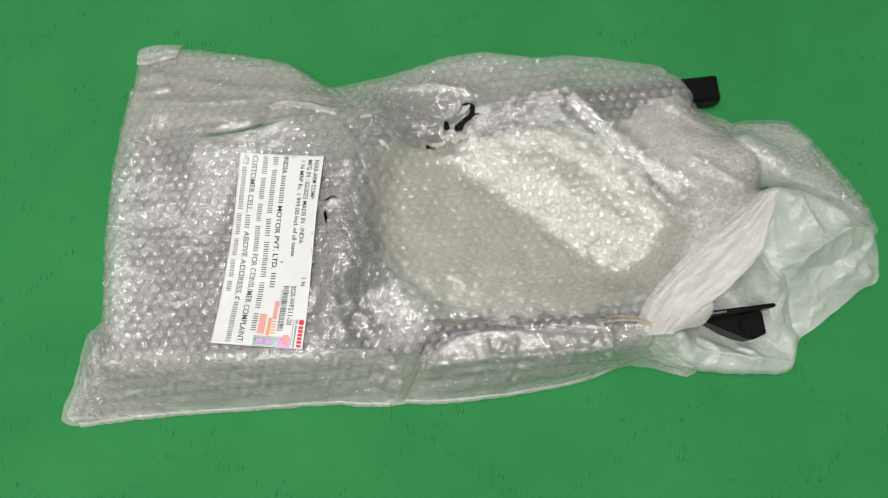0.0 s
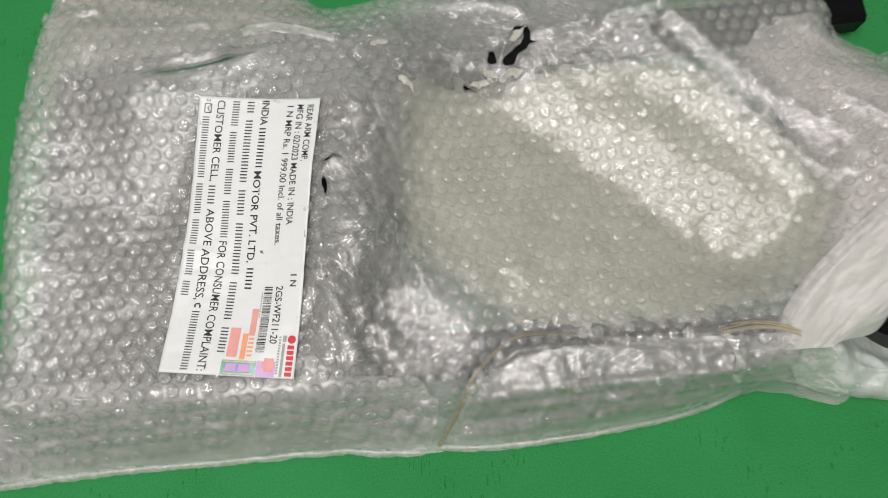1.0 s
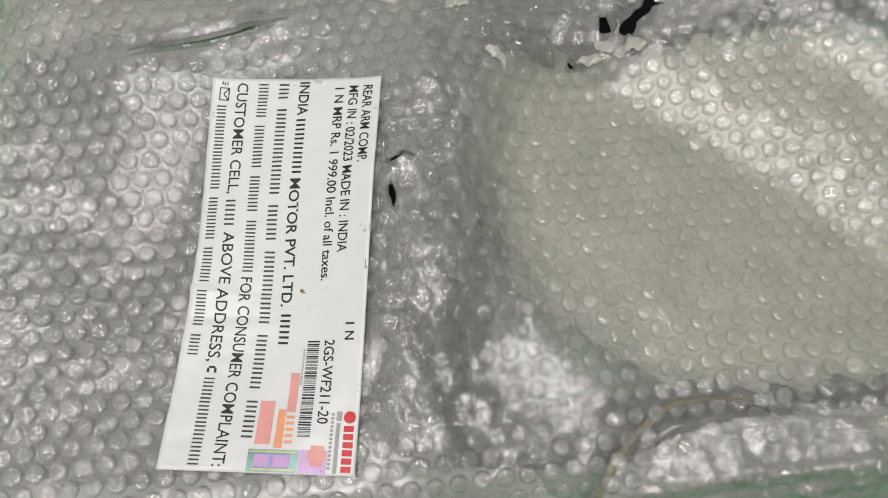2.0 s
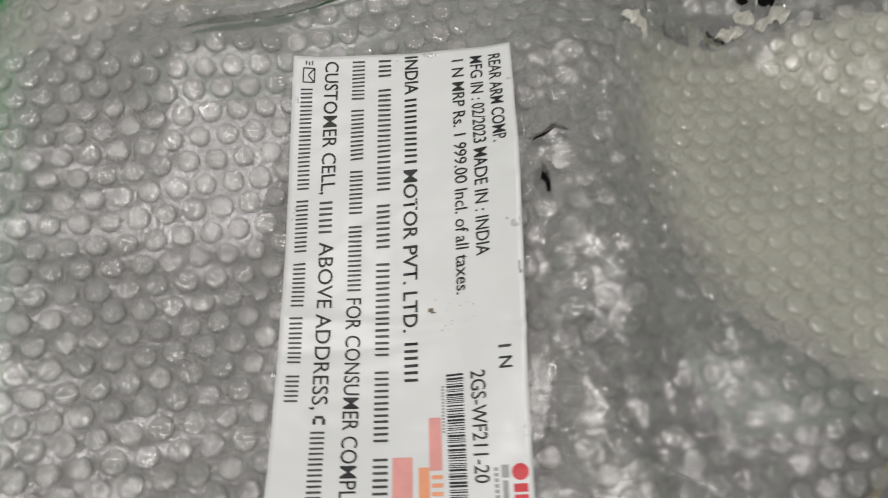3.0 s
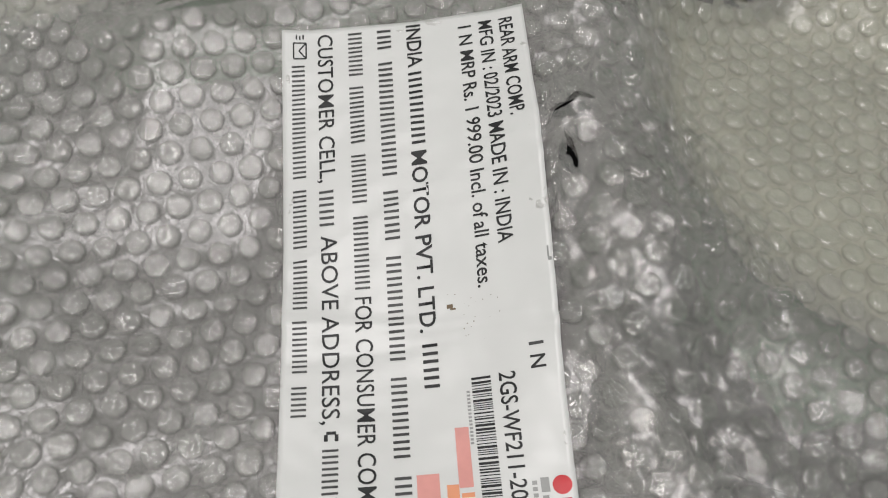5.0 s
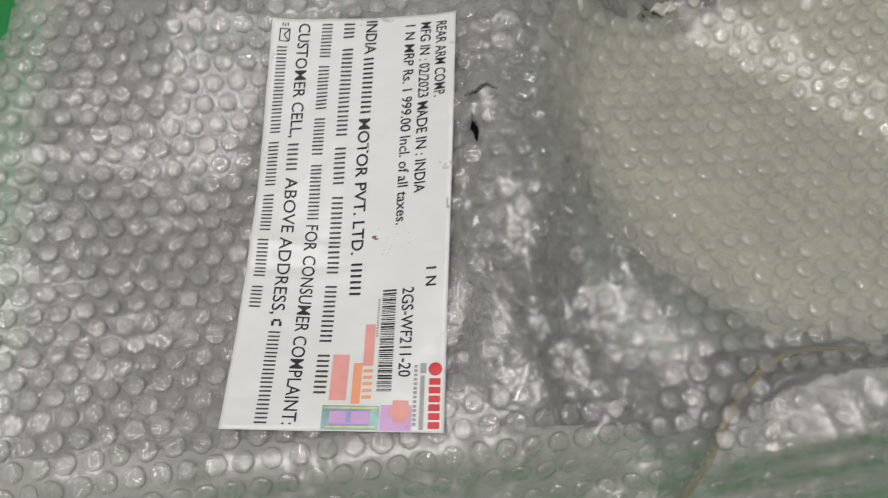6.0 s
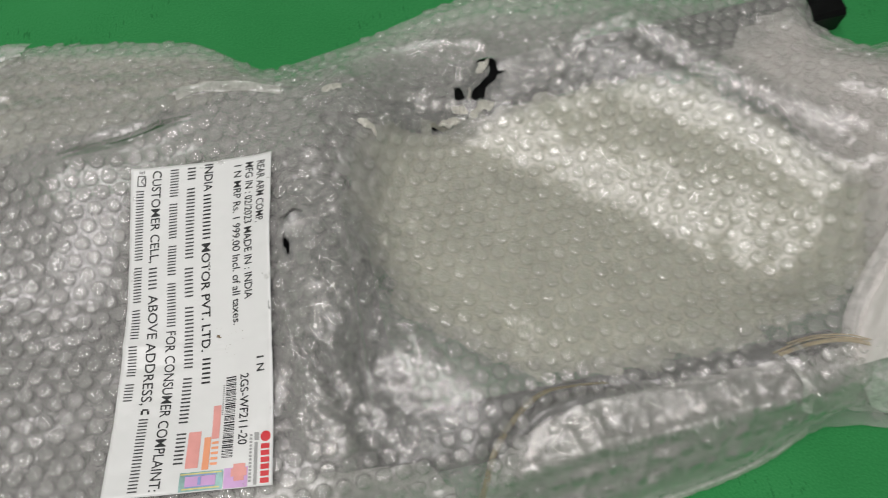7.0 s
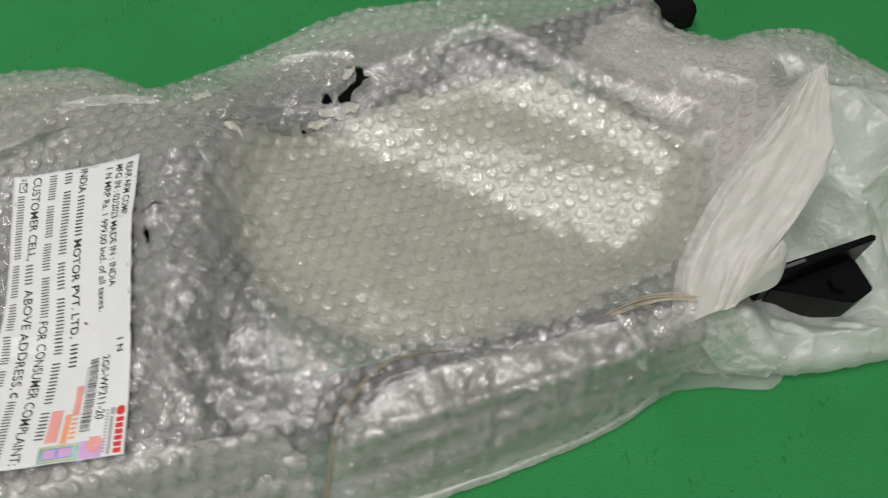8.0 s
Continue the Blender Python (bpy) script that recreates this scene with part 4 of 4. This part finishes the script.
part("adjuster_slot", prism([(.262, .1690), (.278, .1708), (.278, .1730), (.262, .1710)], 0.056, 0.0568, 0.0003), solid("grey_steel", (0.09, 0.09, 0.09), 0.4), arm, "thin grey edge on the plate")
bolt = bmesh.new()
bmesh.ops.create_cone(bolt, cap_ends=True, segments=6, radius1=0.006, radius2=0.006, depth=0.006, matrix=pose(.300, .160, .039))
part("bolt", bolt, BLACK, arm)

# ---- the label ----
L_TL, L_TR, L_BR, L_BL = (-.167, .334), (-.086, .324), (-.105, .146), (-.188, .154)
LONG, WIDE = 0.181, 0.082


def on_label(u, v, lift):
    """u runs along the lines of print, v across them, both 0 to 1."""
    x = (1 - u) * ((1 - v) * L_TL[0] + v * L_TR[0]) + u * ((1 - v) * L_BL[0] + v * L_BR[0])
    y = (1 - u) * ((1 - v) * L_TL[1] + v * L_TR[1]) + u * ((1 - v) * L_BL[1] + v * L_BR[1])
    ring = [(x + 0.009 * math.cos(a), y + 0.009 * math.sin(a)) for a in (0, 1.05, 2.09, 3.14, 4.19, 5.24)] + [(x, y)]
    z = float(wrap.at([p[0] for p in ring], [p[1] for p in ring]).mean())
    z += 0.0031 + 0.0007 * noise.noise((x * 60, y * 60, 2.0)) + 0.0003 * noise.noise((x * 190, y * 190, 5.0))
    z += 0.0009 * math.exp(-((u - 0.585 - 0.05 * (v - 0.5)) / 0.012) ** 2) - 0.0007 * math.exp(-((u - 0.615 + 0.04 * (v - 0.5)) / 0.010) ** 2)
    z += 0.0005 * math.exp(-((u - 0.36 + 0.22 * (v - 0.5)) / 0.008) ** 2)
    return x, y, z + lift


nu, nv = 100, 46
grid = [on_label(i / nu, j / nv, 0.0) for i in range(nu + 1) for j in range(nv + 1)]
under = [(x, y, z - 0.00018) for x, y, z in grid]
faces, size = [], len(grid)
for i in range(nu):
    for j in range(nv):
        k = i * (nv + 1) + j
        q = (k, k + nv + 1, k + nv + 2, k + 1)
        faces += [q, tuple(size + w for w in reversed(q))]
rim = [i * (nv + 1) for i in range(nu + 1)] + [nu * (nv + 1) + j for j in range(1, nv + 1)] + [i * (nv + 1) + nv for i in range(nu - 1, -1, -1)] + [j for j in range(nv - 1, 0, -1)]
faces += [(a, a + size, b + size, b) for a, b in zip(rim, rim[1:] + rim[:1])]
sticker = part_mesh("label", mesh_from("label", grid + under, faces), PAPER, parcel, "white printed paper label with slightly worn text")
INK_LIFT = 0.00022


def grid_bars(name, boxes, mat, label="", lift=INK_LIFT):
    """Printed rectangles (u0, u1, v0, v1) that follow the paper."""
    verts, faces = [], []
    for u0, u1, v0, v1 in boxes:
        a, b = max(1, int((u1 - u0) * LONG / 0.0025)), max(1, int((v1 - v0) * WIDE / 0.0025))
        base = len(verts)
        for i in range(a + 1):
            for j in range(b + 1):
                verts.append(on_label(u0 + (u1 - u0) * i / a, v0 + (v1 - v0) * j / b, lift))
        for i in range(a):
            for j in range(b):
                k = base + i * (b + 1) + j
                faces.append((k, k + b + 1, k + b + 2, k + 1))
    ob = part_mesh(name, mesh_from(name, verts, faces), mat, sticker, label)
    return tagged(ob, kind="stuff") if len(boxes) > 5 else ob


def strokes(name, lines, wide, mat, label=""):
    """Printed pen lines (u0, v0, u1, v1) that follow the paper."""
    verts, faces = [], []
    for u0, v0, u1, v1 in lines:
        along, across = (u1 - u0) * LONG, (v1 - v0) * WIDE
        far = math.hypot(along, across)
        du, dv = -across / far * wide / 2 / LONG, along / far * wide / 2 / WIDE
        n = max(1, int(far / 0.0015))
        base = len(verts)
        for i in range(n + 1):
            u, v = u0 + (u1 - u0) * i / n, v0 + (v1 - v0) * i / n
            verts += [on_label(u - du, v - dv, INK_LIFT), on_label(u + du, v + dv, INK_LIFT)]
        faces += [(base + 2 * i, base + 2 * i + 1, base + 2 * i + 3, base + 2 * i + 2) for i in range(n)]
    return part_mesh(name, mesh_from(name, verts, faces), mat, sticker, label)


def roundel(name, u, v, radius, mat, label=""):
    """A printed disc that follows the paper."""
    verts, faces = [on_label(u, v, INK_LIFT)], []
    for ring in (0.5, 1.0):
        for k in range(24):
            a = k * math.tau / 24
            verts.append(on_label(u + ring * radius / LONG * math.cos(a), v + ring * radius / WIDE * math.sin(a), INK_LIFT))
    for k in range(24):
        j = (k + 1) % 24
        faces += [(0, 1 + k, 1 + j), (1 + k, 25 + k, 25 + j), (1 + k, 25 + j, 1 + j)]
    return part_mesh(name, mesh_from(name, verts, faces), mat, sticker, label)


def lettering(words, u0, u1, v, cap, mat=INK, heavy=0.003):
    """Words in the built-in font between u0 and u1, their capitals cap high, bent to the paper."""
    cu = bpy.data.curves.new("words", "FONT")
    cu.body, cu.offset, cu.resolution_u = words, heavy, 3
    tmp = new("words", cu)
    bpy.context.view_layer.update()
    me = bpy.data.meshes.new_from_object(tmp.evaluated_get(bpy.context.evaluated_depsgraph_get()))
    bpy.data.objects.remove(tmp)
    co = np.zeros(len(me.vertices) * 3)
    me.vertices.foreach_get("co", co)
    co = co.reshape(-1, 3)
    x0, x1 = co[:, 0].min(), co[:, 0].max()
    for p, (x, y, _) in zip(me.vertices, co):
        p.co = on_label(u0 + (u1 - u0) * (x - x0) / (x1 - x0), v + cap * (y / 0.70 - 0.5), INK_LIFT)
    me.update()
    return part_mesh("printed_text", me, mat, sticker, "")


def unreadable(counts, u0, u1, v, cap, mat=INK_WORN):
    """A line that stays unreadable: plain bars, one for each sign, grouped like its words."""
    total = sum(counts) + len(counts) - 1
    step, at, boxes = (u1 - u0) / total, u0, []
    for c in counts:
        for _ in range(c):
            boxes.append((at + step * 0.10, at + step * 0.30, v - cap * 0.45, v + cap * 0.45))
            boxes.append((at + step * 0.62, at + step * 0.82, v - cap * 0.45, v + cap * 0.45))
            at += step
        at += step
    return grid_bars("unreadable_print", boxes, mat)


lettering("REAR ARM COMP.", .026, .243, .927, .054, INK, .009)
lettering("MFG IN : 02/2023 MADE IN : INDIA", .025, .467, .845, .054, INK, .009)
lettering("1 N MRP Rs. 1 999.00 Incl. of all taxes.", .030, .535, .762, .053, INK, .009)
lettering("INDIA", .009, .103, .552, .060, INK, .012)
unreadable([6], .111, .263, .547, .060, INK)
lettering("MOTOR PVT. LTD.", .273, .598, .546, .060, INK, .012)
unreadable([3], .614, .697, .548, .062, INK)
unreadable([2, 10, 4, 8, 6, 4], .012, .925, .428, .064)
unreadable([5, 6, 5, 7], .012, .514, .306, .064)
lettering("FOR CONSUMER COMPLAINT:", .525, .988, .307, .064, INK, .004)
lettering("CUSTOMER CELL,", .012, .310, .181, .064, INK, .004)
unreadable([3], .324, .396, .174, .064)
lettering("ABOVE ADDRESS,", .410, .741, .182, .064, INK, .004)
unreadable([11], .780, .990, .180, .062)
unreadable([12, 6, 5, 5, 3], .074, .730, .067, .060)
grid_bars("phone_sign", [(.753, .758, .166, .200), (.758, .769, .158, .171), (.758, .769, .195, .208)], INK)
strokes("envelope_sign", [(.027, .048, .060, .048), (.060, .048, .060, .100), (.060, .100, .027, .100), (.027, .100, .027, .048), (.027, .100, .0435, .070), (.0435, .070, .060, .100)], 0.0005, INK)
strokes("envelope_sign", [(.010, .060, .019, .060), (.012, .074, .020, .074), (.010, .088, .019, .088)], 0.0005, INK)
lettering("1", .6395, .6445, .918, .050, INK_WORN, .004)
lettering("N", .661, .682, .919, .050, INK, .014)
lettering("2GS-WF211-20", .681, .883, .812, .056, INK, .009)
rng = random.Random(11)
at, boxes = .683, []
while at < .914:
    w = rng.choice((.0016, .0016, .0026, .0040))
    boxes.append((at, at + w, .688, .755))
    at += w + rng.choice((.0018, .0018, .0028, .0036))
grid_bars("barcode", boxes, INK, "black barcode")
grid_bars("unreadable_print", [(.704 + i * .006, .7075 + i * .006, .668, .679) for i in range(15)], GREY_INK)
grid_bars("stamp", [(.763, .858, .616, .664)], PINK_INK, "faded red stamp")
grid_bars("stamp", [(.852, .942, .574, .615)], ORANGE_INK, "faded orange stamp")
grid_bars("stamp", [(.833, .935, .474, .551)], PINK_INK, "faded pink stamp")
grid_bars("stamp", [(.866 + .0145 * i, .873 + .0145 * i, .622, .665) for i in range(5)], ORANGE_INK, "worn orange marks")
grid_bars("hologram", [(.946, .997, .450, .707)], GREEN_INK, "shiny green and blue security foil", INK_LIFT)
grid_bars("hologram_band", [(.958, .985, .485, .665)], PURPLE_INK, "lilac band of the foil", INK_LIFT * 2)
grid_bars("hologram_band", [(.949, .953, .455, .700), (.989, .993, .470, .690)], YELLOW_INK, "yellow bands of the foil", INK_LIFT * 2)
grid_bars("hologram_band", [(.954, .957, .480, .670), (.960, .982, .562, .580), (.985, .988, .49, .66)], BLUE_INK, "blue bands of the foil", INK_LIFT * 3)
grid_bars("hologram", [(.944, .998, .712, .852)], PURPLE_INK, "lilac security foil", INK_LIFT)
grid_bars("foil_badge", [(.934, .946, .765, .835), (.946, .968, .752, .845), (.968, .980, .770, .830)], PINK_INK, "pink badge on the foil", INK_LIFT * 2)
grid_bars("unreadable_print", [(.857 + i * .0095, .863 + i * .0095, .856, .872) for i in range(14)], GREY_INK)
grid_bars("grey_band", [(.853, .875, .884, .912), (.880, .995, .886, .906)], GREY_INK)
grid_bars("red_mark", [(.886 + i * .0185, .900 + i * .0185, .926, .978) for i in range(6)], RED_INK, "red printed mark")
roundel("red_roundel", .866, .953, 0.0026, RED_INK, "red round printed mark")
grid_bars("scuff", [(.488, .506, .980, .986), (.506, .512, .982, .994)], GREY_INK, "grey scuffed edge")
dots = random.Random(5)
specks = []
for _ in range(20):
    cu_, cv_ = dots.gauss(.565, .022), dots.gauss(.70, .045)
    r = dots.uniform(.0006, .0018)
    specks.append((cu_, cu_ + r, cv_, cv_ + r * 2.2))
specks += [(.555, .562, .618, .640), (.562, .565, .63, .65)]
grid_bars("dirt_specks", specks, solid("brown_dirt", (0.20, 0.15, 0.10), 0.8), "small brown dirt specks")
